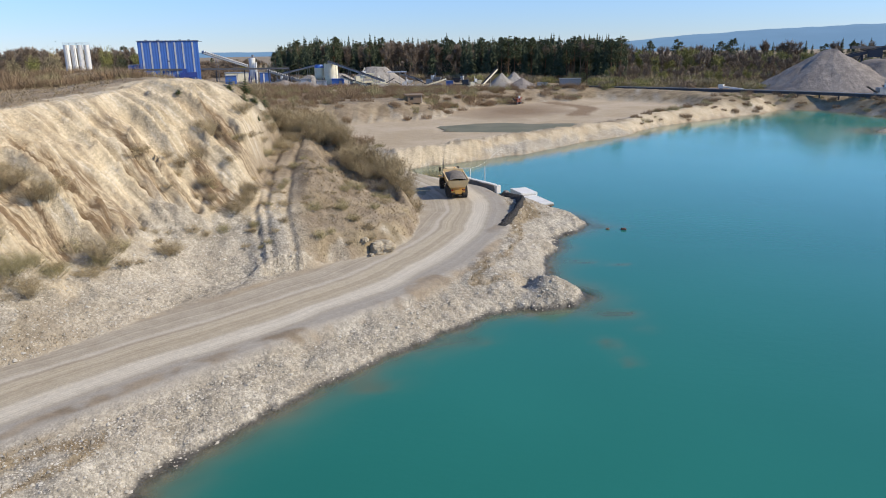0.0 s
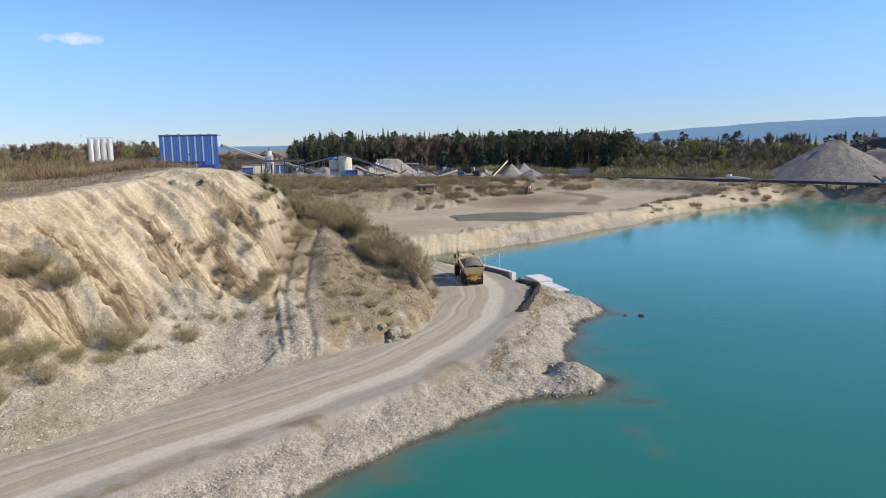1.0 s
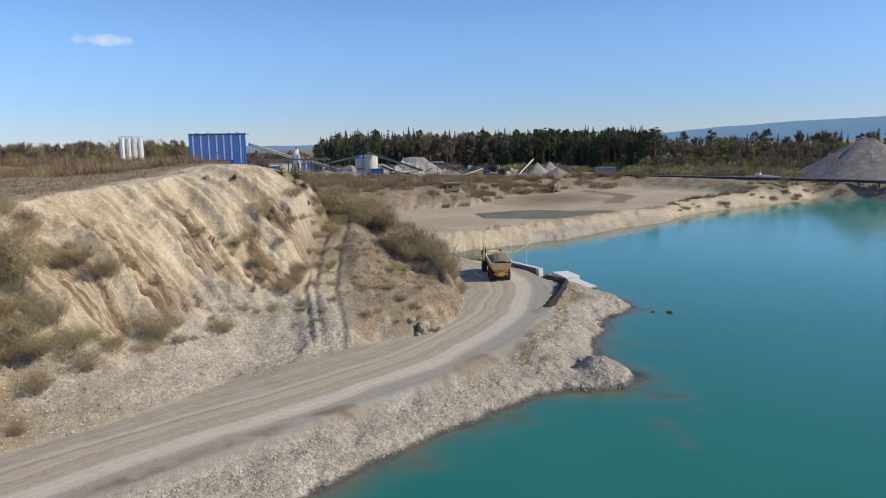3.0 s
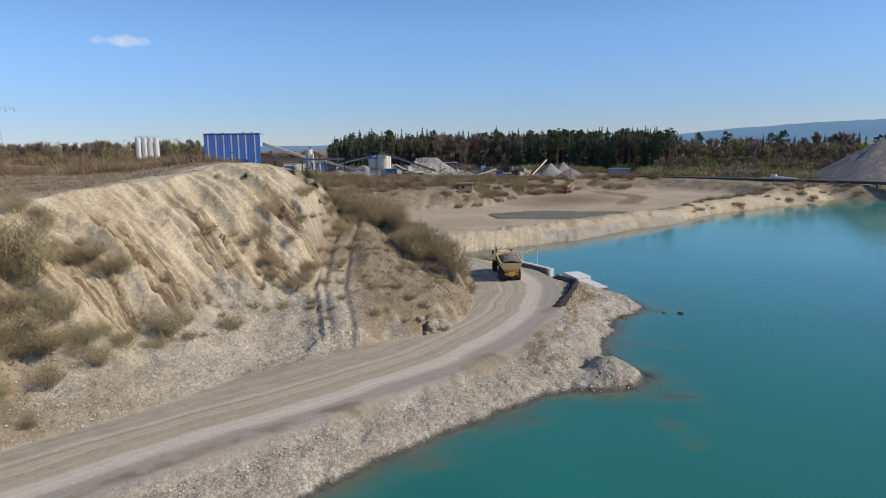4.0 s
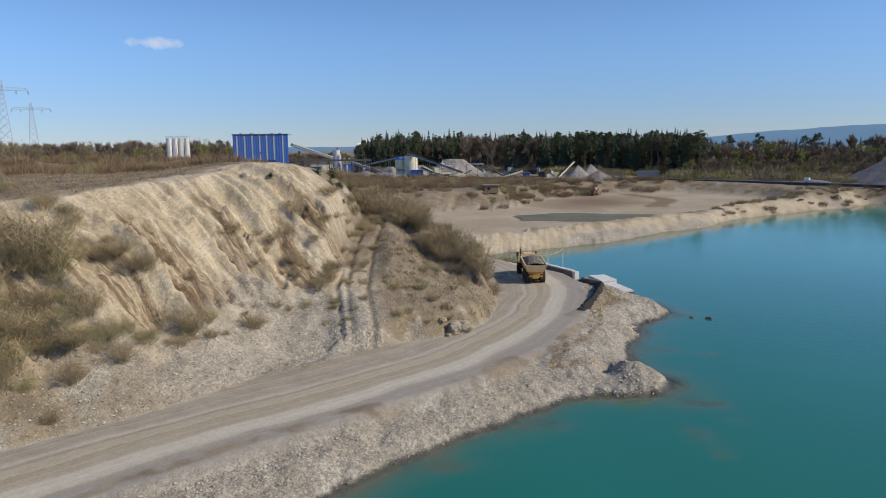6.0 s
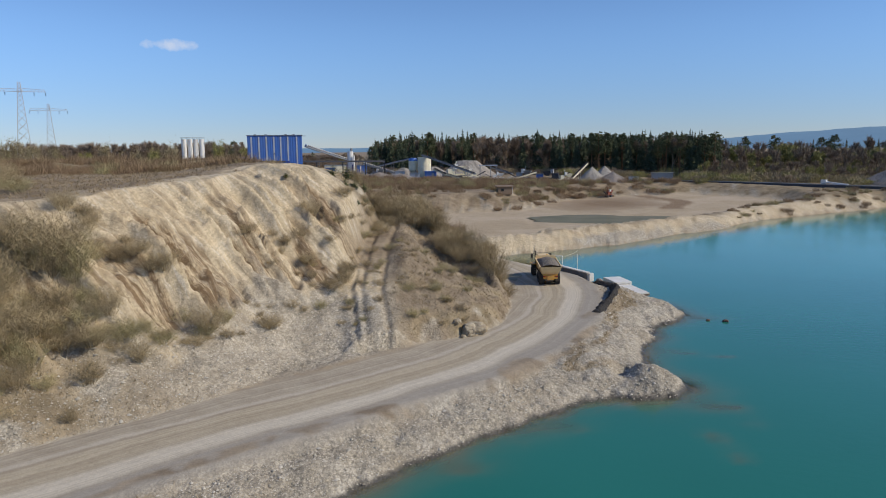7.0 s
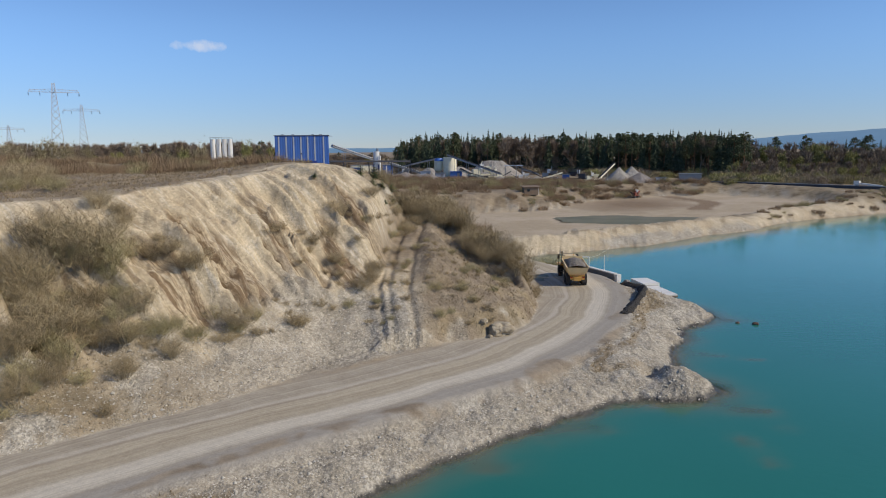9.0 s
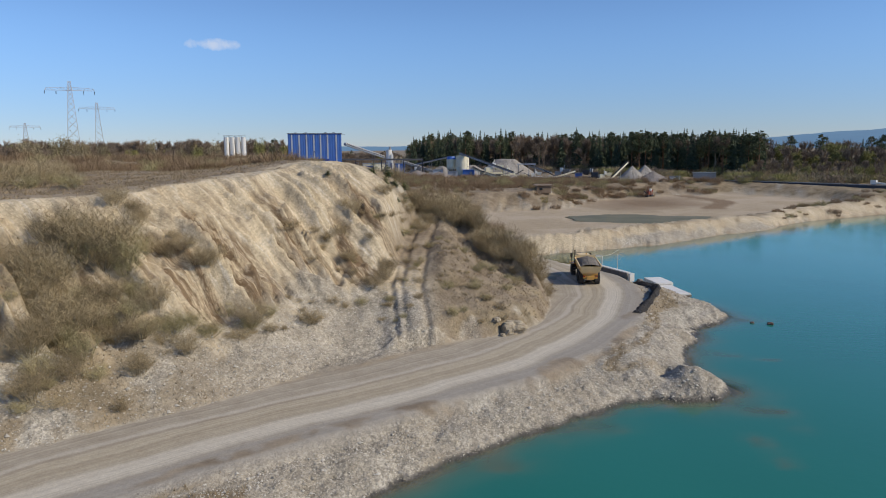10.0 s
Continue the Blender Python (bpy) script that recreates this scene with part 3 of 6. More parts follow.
wx, wy = spread(-24, 40, 0.8, 430), spread(24, 150, 0.8, 430)
WX, WY = np.meshgrid(wx, wy)
WL = land(WX, WY)
depth = np.clip(-WL["z"], 0, 9)
cover = 1 - np.exp(-depth * 2.8)
shoal = 1.15 * np.exp(-depth * 1.35) * (0.3 + 1.0 * fbm(WX * 0.5, WY * 0.5, 3, 61)) + 0.7 * step(WX + WY * 0.3, -60, 30) * step(-np.abs(WL["shore"] + 4), -6, 0) * step(WY, 120, 132)
lake = sheet("water", wx, wy, np.zeros_like(WX), {"cover": np.clip(cover, 0.06, 1), "shoal": np.clip(shoal, 0, 1), "silt_sheen": step(WY + 0.35 * WX, 55, 215)}, WATER, keep=inside(WX, WY, LAKE) | (WL["z"] < 0.15))
tagged(lake, "calm turquoise lake water, milky and slightly rippled", "water", kind="structure")


# ---- helpers for things ----
def part(name, bm, mat, parent=None, label="", smooth=False):
    me = bm
    if isinstance(bm, bmesh.types.BMesh):
        me = bpy.data.meshes.new(name)
        bm.to_mesh(me)
        bm.free()
    if mat is not None and not me.materials:
        me.materials.append(mat)
    if smooth:
        me.polygons.foreach_set("use_smooth", np.ones(len(me.polygons), bool))
    ob = new(name, me)
    ob.parent = parent
    if label:
        ob["label"] = label
    return ob


def thing(name, label, category, at, group=""):
    """An Empty at the base of a thing."""
    ob = tagged(new(name), label, category, group)
    ob.matrix_basis = at
    return ob


def mesh_of(name, verts, faces):
    me = bpy.data.meshes.new(name)
    me.from_pydata([tuple(v) for v in verts], [], faces)
    me.update()
    return me


class Pieces:
    """Collects loose faces into one mesh."""

    def __init__(self):
        self.v, self.f = [], []

    def add(self, pts, faces=None):
        n = len(self.v)
        self.v.extend(tuple(p) for p in pts)
        self.f.extend([tuple(i + n for i in f) for f in (faces or [tuple(range(len(pts)))])])

    def stick(self, a, b, r0, r1, sides=4):
        a, b = Vector(a), Vector(b)
        w = (b - a).normalized()
        u = w.orthogonal().normalized()
        v = w.cross(u)
        pts = []
        for p, r in ((a, r0), (b, r1)):
            for i in range(sides):
                q = math.tau * i / sides
                pts.append(p + (u * math.cos(q) + v * math.sin(q)) * r)
        fs = [(i, (i + 1) % sides, sides + (i + 1) % sides, sides + i) for i in range(sides)]
        self.add(pts, fs + ([tuple(range(sides))[::-1], tuple(range(sides, 2 * sides))] if sides > 3 else []))

    def blade(self, a, b, w0, rng):
        a, b = Vector(a), Vector(b)
        s = (b - a).cross(Vector((rng.gauss(0, 1), rng.gauss(0, 1), rng.gauss(0, 1)))).normalized() * w0
        self.add([a - s, a + s, b])

    def leaf(self, c, size, rng):
        n = Vector((rng.gauss(0, 1), rng.gauss(0, 1), rng.gauss(0, 1))).normalized()
        u = n.orthogonal().normalized() * size
        v = n.cross(u)
        self.add([c - u, c - v * 0.7, c + u, c + v * 0.7])

    def mesh(self, name):
        return mesh_of(name, self.v, self.f)


def conifer(seed, h, spread_, tiers, bare):
    rng = random.Random(seed)
    wood, green = Pieces(), Pieces()
    wood.stick((0, 0, -0.6), (0, 0, h * 0.6), 0.016 * h, 0.010 * h, 6)
    wood.stick((0, 0, h * 0.6), (0, 0, h * 0.97), 0.010 * h, 0.002 * h, 5)
    for i in range(tiers):
        f = i / (tiers - 1)
        z = h * (bare + (0.97 - bare) * f)
        reach = spread_ * (1 - f) ** 0.8 * rng.uniform(0.75, 1.12) + 0.12
        n = 7 if f < 0.75 else 4
        turn = rng.random() * 6.28
        for j in range(n):
            q = turn + math.tau * (j + rng.uniform(-0.3, 0.3)) / n
            r = reach * rng.uniform(0.65, 1.1)
            d = Vector((math.cos(q), math.sin(q), 0))
            sd = Vector((-d.y, d.x, 0))
            droop = r * rng.uniform(0.2, 0.5)
            for k in range(3):
                a = Vector((0, 0, z)) + d * r * (0.1 + 0.28 * k) - Vector((0, 0, droop * (0.28 * k)))
                b = a + d * r * 0.42 - Vector((0, 0, droop * 0.5)) + sd * rng.uniform(-0.25, 0.25) * r
                w = r * 0.24 * (1.15 - 0.25 * k)
                up = Vector((0, 0, h * 0.018))
                green.add([a + up, a + sd * w - up * 0.6, b, a - sd * w - up * 0.6], [(0, 1, 2), (0, 2, 3)])
    return wood.mesh("trunk"), green.mesh("crown")


def pine(seed, h):
    rng = random.Random(seed)
    wood, green = Pieces(), Pieces()
    bend = Vector((rng.uniform(-0.03, 0.03) * h, rng.uniform(-0.03, 0.03) * h, 0))
    mid = Vector((0, 0, h * 0.55)) + bend
    wood.stick((0, 0, -0.6), mid, 0.014 * h, 0.010 * h, 6)
    wood.stick(mid, (bend.x, bend.y, h * 0.95), 0.010 * h, 0.003 * h, 5)
    for i in range(34):
        z = h * rng.uniform(0.5, 0.97)
        f = (z / h - 0.5) / 0.47
        r = h * (0.035 + 0.085 * math.sin(math.pi * min(0.25 + 0.75 * f, 0.96)))
        q = rng.random() * 6.28
        tip = Vector((bend.x + math.cos(q) * r, bend.y + math.sin(q) * r, z + r * 0.25))
        wood.stick((bend.x, bend.y, z - r * 0.1), tip, 0.003 * h, 0.001 * h, 3)
        for j in range(40):
            c = tip + Vector((rng.gauss(0, 1), rng.gauss(0, 1), rng.gauss(0, 0.55))) * r * 0.33
            green.leaf(c, h * rng.uniform(0.009, 0.019), rng)
    return wood.mesh("trunk"), green.mesh("crown")


def bare_tree(seed, h, twigs, leaves=0, leaf_size=0.02, base=0.3, lean=False):
    """A leafless or budding broadleaf: forked limbs and a haze of thin twigs."""
    rng = random.Random(seed)
    wood, fine = Pieces(), Pieces()
    tips = []

    def limb(a, way, length, r, level):
        b = a + way * length
        if not (lean and level == 3):
            wood.stick(a, b, r, r * 0.62, 5 if level < 2 and not lean else 3)
        if level == 3:
            tips.append((a, b))
            return
        for _ in range(3 if level else 4):
            w = (way + Vector((rng.gauss(0, 0.45), rng.gauss(0, 0.45), rng.gauss(0.12, 0.25)))).normalized()
            limb(a + (b - a) * rng.uniform(0.55, 1.0), w, length * rng.uniform(0.5, 0.75), r * 0.5, level + 1)

    limb(Vector((0, 0, -0.4)), Vector((rng.gauss(0, 0.04), rng.gauss(0, 0.04), 1)).normalized(), h * (base + 0.08), 0.014 * h, 0)
    for _ in range(twigs):
        a, b = rng.choice(tips)
        p = a + (b - a) * rng.random()
        w = (b - a).normalized() * 0.5 + Vector((rng.gauss(0, 0.5), rng.gauss(0, 0.5), rng.gauss(0.35, 0.4)))
        fine.blade(p, p + w.normalized() * h * rng.uniform(0.05, 0.12), h * (0.0055 if lean else 0.0034), rng)
    for _ in range(leaves):
        a, b = rng.choice(tips)
        c = a + (b - a) * rng.random() + Vector((rng.gauss(0, 1), rng.gauss(0, 1), rng.gauss(0, 1))) * h * 0.045
        fine.leaf(c, h * leaf_size * rng.uniform(0.6, 1.2), rng)
    top = max(v[2] for v in fine.v)
    for p in (wood, fine):
        p.v = [(v[0] * 0.8 * h / top, v[1] * 0.8 * h / top, v[2] * h / top) for v in p.v]
    return wood.mesh("trunk"), fine.mesh("crown")


def shrub_mesh(seed, stems, width, height, leaves=0, blade=0.012):
    """A leafless thicket: many stems that fork into fine twigs."""
    rng = random.Random(seed)
    p = Pieces()
    for _ in range(stems):
        q, lean = rng.random() * 6.28, rng.uniform(0.05, 1.0) ** 0.8
        r0 = width * 0.25 * rng.random()
        a = Vector((math.cos(q) * r0, math.sin(q) * r0, -0.15))
        hh = height * rng.uniform(0.55, 1.05) * (1 - 0.35 * lean)
        b = a + Vector((math.cos(q) * width * 0.5 * lean, math.sin(q) * width * 0.5 * lean, hh))
        p.blade(a, b, blade * 1.5, rng)
        for _k in range(13):
            c = a + (b - a) * rng.uniform(0.3, 0.95)
            e = c + Vector((rng.gauss(0, 0.16) * width, rng.gauss(0, 0.16) * width, rng.uniform(0.05, 0.3) * height))
            p.blade(c, e, blade, rng)
            if leaves and rng.random() < leaves:
                p.leaf(e, 0.025 + 0.03 * rng.random(), rng)
    return p.mesh("twigs")


# ---- paints and bulk materials ----
BLUE = plain("blue_cladding", (0.045, 0.14, 0.44), 0.45, scale=0.4, amount=0.15, dirt=0.18)
DEEP_BLUE = plain("deep_blue_paint", (0.02, 0.05, 0.24), 0.5, scale=0.6)
STRIP = plain("translucent_strip", (0.42, 0.46, 0.52), 0.35, scale=0.8)
CREAM = plain("cream_paint", (0.78, 0.73, 0.55), 0.5, scale=0.7)
WHITE = plain("white_paint", (0.76, 0.75, 0.71), 0.5, scale=0.8)
STEEL = plain("galvanised_steel", (0.30, 0.32, 0.34), 0.45, 0.6, scale=1.0)
DARK_STEEL = plain("dark_steel", (0.055, 0.06, 0.075), 0.6, 0.3, scale=1.0)
BELT = plain("belt_rubber", (0.028, 0.03, 0.036), 0.7, scale=1.0)
RUST = plain("red_oxide_paint", (0.21, 0.055, 0.035), 0.7, scale=1.0)
CONCRETE = plain("concrete", (0.46, 0.44, 0.40), 0.85, scale=0.8, dirt=0.4)
BOARD = plain("weathered_boards", (0.22, 0.16, 0.11), 0.9, scale=1.2)
DARK_GLASS = plain("dark_glass", (0.015, 0.018, 0.02), 0.08, scale=1, dirt=0.08)
PLANT_YELLOW = plain("machine_yellow", (0.62, 0.33, 0.06), 0.45, scale=1.3, grime=(0.36, 0.30, 0.22), dirt=0.5)
GREEN = plain("green_paint", (0.03, 0.24, 0.10), 0.5, scale=1.5)


def heap_material(name, a, b):
    k = Nodes(name, 0.95)
    c = k.mix(k.ramp(k.noise(0.3, 6, 0.6, k.stretch(1, 1, 0.25)), 0.35, 0.65), a, b)
    k.bump(k.math("ADD", k.noise(2.5, 5, 0.7), k.math("MULTIPLY", k.noise(0.5, 5, 0.7), 2.0)), 0.8, 0.5)
    return k.done(k.vary(k.vary(c, k.noise(1.2, 6, 0.75), 0.3), k.noise(4, 4), 0.2))


HEAP = heap_material("crushed_stone", (0.29, 0.265, 0.235), (0.40, 0.37, 0.325))
DARK_HEAP = heap_material("fine_grey_chippings", (0.215, 0.19, 0.175), (0.335, 0.295, 0.26))
LOAD = heap_material("moist_sand_load", (0.19, 0.17, 0.145), (0.26, 0.23, 0.19))


def box(p, c, size, yaw=0.0, tilt=0.0):
    """A box in the middle c, turned about z by yaw, and about its own x by tilt (degrees)."""
    m = pose(*c, tilt, 0, yaw)
    pts = [m @ Vector((sx * size[0] / 2, sy * size[1] / 2, sz * size[2] / 2)) for sz in (-1, 1) for sx, sy in ((-1, -1), (1, -1), (1, 1), (-1, 1))]
    p.add(pts, [(3, 2, 1, 0), (4, 5, 6, 7), (0, 1, 5, 4), (1, 2, 6, 5), (2, 3, 7, 6), (3, 0, 4, 7)])
    return p


def boxed(name, mat, parent, *boxes, label=""):
    p = Pieces()
    for b in boxes:
        box(p, *b)
    return part(name, p.mesh(name), mat, parent, label)


def drum(p, base, r, h, r2=None, sides=20):
    b = Vector(base)
    p.stick(b, b + Vector((0, 0, h)), r, r if r2 is None else r2, sides)
    return p


def beam(name, mat, parent, a, b, w, t, label=""):
    """A straight box section from a to b."""
    a, b = Vector(a), Vector(b)
    d = b - a
    side = Vector((-d.y, d.x, 0)).normalized() * w / 2 if abs(d.x) + abs(d.y) > 1e-6 else Vector((w / 2, 0, 0))
    up = side.cross(d).normalized() * -t / 2
    p = Pieces()
    p.add([q + s * side + u * up for q in (a, b) for s, u in ((-1, -1), (1, -1), (1, 1), (-1, 1))],
          [(0, 1, 2, 3), (7, 6, 5, 4), (0, 4, 5, 1), (1, 5, 6, 2), (2, 6, 7, 3), (3, 7, 4, 0)])
    return part(name, p.mesh(name), mat, parent, label)


ORIGIN = Matrix.Identity(4)


# ---- blue processing hall above the cut ----
def processing_hall():
    yaw = 19.0
    base = 8.0
    hall = thing("processing_hall", "tall blue metal-clad processing hall with pale vertical strips", "building", pose(-107.6, 291.0, base, 0, 0, yaw))
    w, dp, h = 22.6, 26.0, 18.3
    walls = Pieces()
    n = 44
    # ribbed cladding on the front
    pts, fs = [], []
    for i in range(n + 1):
        x = -w / 2 + w * i / n
        y = -0.06 if i % 2 else 0.0
        pts += [(x, y, 0), (x, y, h)]
        if i:
            fs.append((2 * i - 2, 2 * i, 2 * i + 1, 2 * i - 1))
    walls.add(pts, fs)
    box(walls, (0, dp / 2 + 0.03, h / 2), (w, dp, h - 0.02))
    part("wall", walls.mesh("wall"), BLUE, hall)
    boxed("roof", STEEL, hall, ((0, dp / 2, h + 0.12), (w + 0.7, dp + 0.8, 0.24)))
    for f in (0.073, 0.21, 0.347, 0.483, 0.608, 0.74, 0.903):
        boxed("light_strip", STRIP, hall, ((-w / 2 + f * w, -0.09, h / 2 - 0.2), (0.62, 0.12, h - 0.6)), label="pale translucent strip")
    annex = boxed("annex", BLUE, hall, ((-w / 2 - 2.2, 6, 4.6), (4.3, 9, 9.2)), label="low blue annex")
    boxed("annex_roof", STEEL, annex, ((-w / 2 - 2.2, 6, 9.35), (4.6, 9.4, 0.25)))
    boxed("light_strip", STRIP, annex, ((-w / 2 - 1.9, 1.45, 5.5), (0.5, 0.12, 6.5)))
    boxed("vent", DARK_STEEL, hall, ((-0.3, -0.12, h * 0.58), (0.5, 0.2, 0.5)))
    boxed("gutter_spout", STEEL, hall, ((w / 2 + 0.9, 0.2, h - 0.3), (1.6, 0.2, 0.2)))
    eq = Pieces()
    box(eq, (6.6, -2.2, 5.2), (6.4, 2.4, 2.0))
    box(eq, (5.2, -2.2, 6.9), (1.6, 1.6, 1.4))
    for x in (3.8, 6.6, 9.4):
        box(eq, (x, -2.2, 2.1), (0.3, 0.3, 4.2))
    part("loading_platform", eq.mesh("loading_platform"), DEEP_BLUE, hall, "dark blue loading platform")
    boxed("chute", STEEL, hall, ((1.2, -2.0, 4.2), (6.0, 0.9, 0.5), 8))
    for x in (-8.5, -4.0, 4.5, 8.0):
        p = Pieces()
        box(p, (x, dp * 0.4, h + 0.45), (1.1, 1.1, 0.6))
        part("roof_vent", p.mesh("roof_vent"), STEEL, hall)


processing_hall()

bridge = thing("pipe_bridge", "long dark steel pipe bridge on slender trestles", "pipe bridge", ORIGIN)
beam("girder", DARK_STEEL, bridge, (-121, 281.5, 15.6), (-66, 317.5, 14.6), 0.9, 0.75)
for f in (0.08, 0.3, 0.52, 0.7, 0.86, 1.0):
    q = Vector((-121, 281.5, 15.6)).lerp(Vector((-66, 317.5, 14.6)), f)
    beam("trestle", DARK_STEEL, bridge, (q.x, q.y, ground_z(q.x, q.y) - 0.3), (q.x, q.y, q.z), 0.4, 0.4)


# ---- white storage silos behind the plateau ----
def storage_silo(x, y, turn):
    z = ground_z(x, y)
    s = thing("storage_silo", "slim white cylindrical storage silo with a rail on top", "silo", pose(x, y, z, 0, 0, turn), "white silos in a row")
    h = 26.4 - z
    part("shell", drum(Pieces(), (0, 0, 3), 1.3, h - 3).mesh("shell"), WHITE, s, smooth=False)
    part("hopper", drum(Pieces(), (0, 0, 1.2), 0.4, 1.9, 1.45).mesh("hopper"), STEEL, s)
    for i in range(4):
        q = math.tau * (i + 0.5) / 4
        beam("leg", STEEL, s, (1.3 * math.cos(q), 1.3 * math.sin(q), -0.2), (1.3 * math.cos(q), 1.3 * math.sin(q), 4), 0.25, 0.25)
    r = Pieces()
    for i in range(10):
        q, q2 = math.tau * i / 10, math.tau * (i + 1) / 10
        a, b = Vector((1.45 * math.cos(q), 1.45 * math.sin(q), h)), Vector((1.45 * math.cos(q2), 1.45 * math.sin(q2), h))
        r.stick(a, a + Vector((0, 0, 1)), 0.04, 0.04, 4)
        r.stick(a + Vector((0, 0, 1)), b + Vector((0, 0, 1)), 0.04, 0.04, 4)
    part("rail", r.mesh("rail"), STEEL, s)
    p = Pieces()
    p.stick((0.9, -1.56, 0), (0.9, -1.56, h), 0.09, 0.09, 5)
    part("fill_pipe", p.mesh("fill_pipe"), STEEL, s)


for i in range(4):
    storage_silo(-181.6 + 2.65 * i, 356.2 + 1.3 * i, 15 * i)


# ---- conveyors ----
def conveyor(name, label, a, b, width=1.1, legs=3, hoods=0, mat=STEEL, group="conveyors of the gravel plant"):
    c = thing(name, label, "conveyor", ORIGIN, group)
    a, b = Vector(a), Vector(b)
    beam("frame", mat, c, a, b, width, 0.55)
    up = Vector((0, 0, 0.42))
    beam("belt", BELT, c, a + up, b + up, width * 0.8, 0.12, "black rubber belt")
    for i in range(hoods):
        f = (i + 0.5) / hoods
        q = a.lerp(b, f) + Vector((0, 0, 0.75))
        d = (b - a).normalized() * ((b - a).length / hoods * 0.25)
        beam("hood", WHITE, c, q - d, q + d, width * 1.1, 0.42, "white belt hood")
    for i in range(legs):
        q = a.lerp(b, (i + 0.7) / (legs + 0.4))
        g = ground_z(q.x, q.y)
        side = Vector((b.y - a.y, a.x - b.x, 0)).normalized() * width * 0.5
        if q.z - g > 0.6:
            t = Pieces()
            for sgn in (-1, 1):
                t.stick(Vector((q.x, q.y, g - 0.2)) + side * sgn * 1.3, q + side * sgn, 0.1, 0.1, 4)
            mid = Vector((q.x, q.y, (g + q.z) / 2))
            t.stick(mid - side * 1.15, mid + side * 1.15, 0.07, 0.07, 4)
            part("trestle", t.mesh("trestle"), mat, c)
    return c


conveyor("covered_conveyor", "inclined conveyor with white segmented belt hoods", (-97.0, 299.5, 21.6), (-84.2, 318.8, 15.4), 1.3, 2, 22)
conveyor("covered_conveyor", "inclined conveyor with white segmented belt hoods", (-77.5, 324.6, 13.4), (-62.5, 326.5, 8.6), 1.2, 2, 16)
conveyor("feed_conveyor", "long grey inclined feed conveyor on trestles", (-74, 333, 11.6), (-54.5, 321, 15.6), 1.3, 3)
conveyor("feed_conveyor", "long grey inclined feed conveyor on trestles", (-48.6, 317, 17.2), (-23, 299, 9.2), 1.2, 4)
conveyor("feed_conveyor", "short blue-grey conveyor under a flat canopy", (-18, 330, 11.2), (-8, 318, 8.4), 1.1, 2)
conveyor("stacker_conveyor", "pale stacker conveyor over a stone heap", (16.8, 291, 7.4), (23.2, 297, 13.3), 1.1, 1, mat=CREAM)
conveyor("feed_conveyor", "low pale conveyor beside small heaps", (-6, 300, 7.2), (2.5, 303, 9.6), 1.0, 1, mat=CREAM)
conveyor("feed_conveyor", "cream feed conveyor of the crusher", (-43, 314.5, 10.6), (-30, 306, 7.0), 0.9, 2, mat=CREAM)


# ---- dosing tower with its blue sheds ----
def dosing_tower():
    x, y = -82.3, 319.5
    z = ground_z(x, y)
    t = thing("dosing_tower", "white cement silo tower on blue steel legs", "silo", pose(x, y, z))
    part("silo", drum(Pieces(), (0, 0, 4.4), 1.4, 19.2 - z - 4.4).mesh("silo"), WHITE, t)
    part("cone", drum(Pieces(), (0, 0, 2.8), 0.45, 1.62, 1.36).mesh("cone"), WHITE, t)
    part("filter", drum(Pieces(), (0.5, 0, 19.15 - z), 0.55, 1.4).mesh("filter"), STEEL, t)
    for sx in (-1.3, 1.3):
        for sy in (-1.3, 1.3):
            beam("leg", DEEP_BLUE, t, (sx, sy, -0.3), (sx, sy, 6.0), 0.4, 0.4)
    p = Pieces()
    p.stick((1.9, -1.2, 0), (1.9, -1.2, 10.2), 0.42, 0.42, 8)
    part("down_pipe", p.mesh("down_pipe"), WHITE, t)
    return t


dosing_tower()


def shed(name, label, c, size, yaw, mat, roof=STEEL, door=True, stripe=False):
    z = ground_z(c[0], c[1])
    s = thing(name, label, "shed", pose(c[0], c[1], z, 0, 0, yaw))
    boxed("wall", mat, s, ((0, 0, size[2] / 2 - 0.2), (size[0], size[1], size[2] + 0.4)))
    boxed("roof", roof, s, ((0, 0, size[2] + 0.12), (size[0] + 0.5, size[1] + 0.5, 0.22)))
    if door:
        boxed("door", STEEL, s, ((size[0] * 0.2, -size[1] / 2 - 0.04, 1.1), (1.1, 0.1, 2.2)))
    if stripe:
        boxed("light_strip", WHITE, s, ((-size[0] * 0.12, -size[1] / 2 - 0.05, size[2] / 2), (0.55, 0.1, size[2] - 0.4)))
    return s


shed("plant_shed", "blue metal plant shed with a white strip", (-78.4, 324.8), (4.6, 5, 5.6), 14, BLUE, stripe=True)
shed("plant_shed", "dark blue sheet-metal machine house", (-90.5, 313.5), (4.6, 5, 4.3), 18, BLUE)
shed("site_container", "light blue steel site container", (-44.4, 314.8), (5.2, 2.6, 2.9), 6, BLUE, BLUE)
shed("site_container", "pale blue steel site container", (-59, 318), (4.4, 2.4, 2.6), 10, STRIP)
shed("site_container", "small blue and white site cabin", (4, 303), (3.0, 2.4, 3.2), 0, BLUE)
shed("low_store", "long low white storage building", (-74, 321), (7, 3, 1.5), 10, WHITE)
shed("low_store", "low pale building at the wood's edge", (57, 318), (9, 5, 2.6), -8, STEEL)
shed("field_barn", "pale barn behind bare bushes", (-102, 372), (16, 9, 4.5), 20, CREAM)


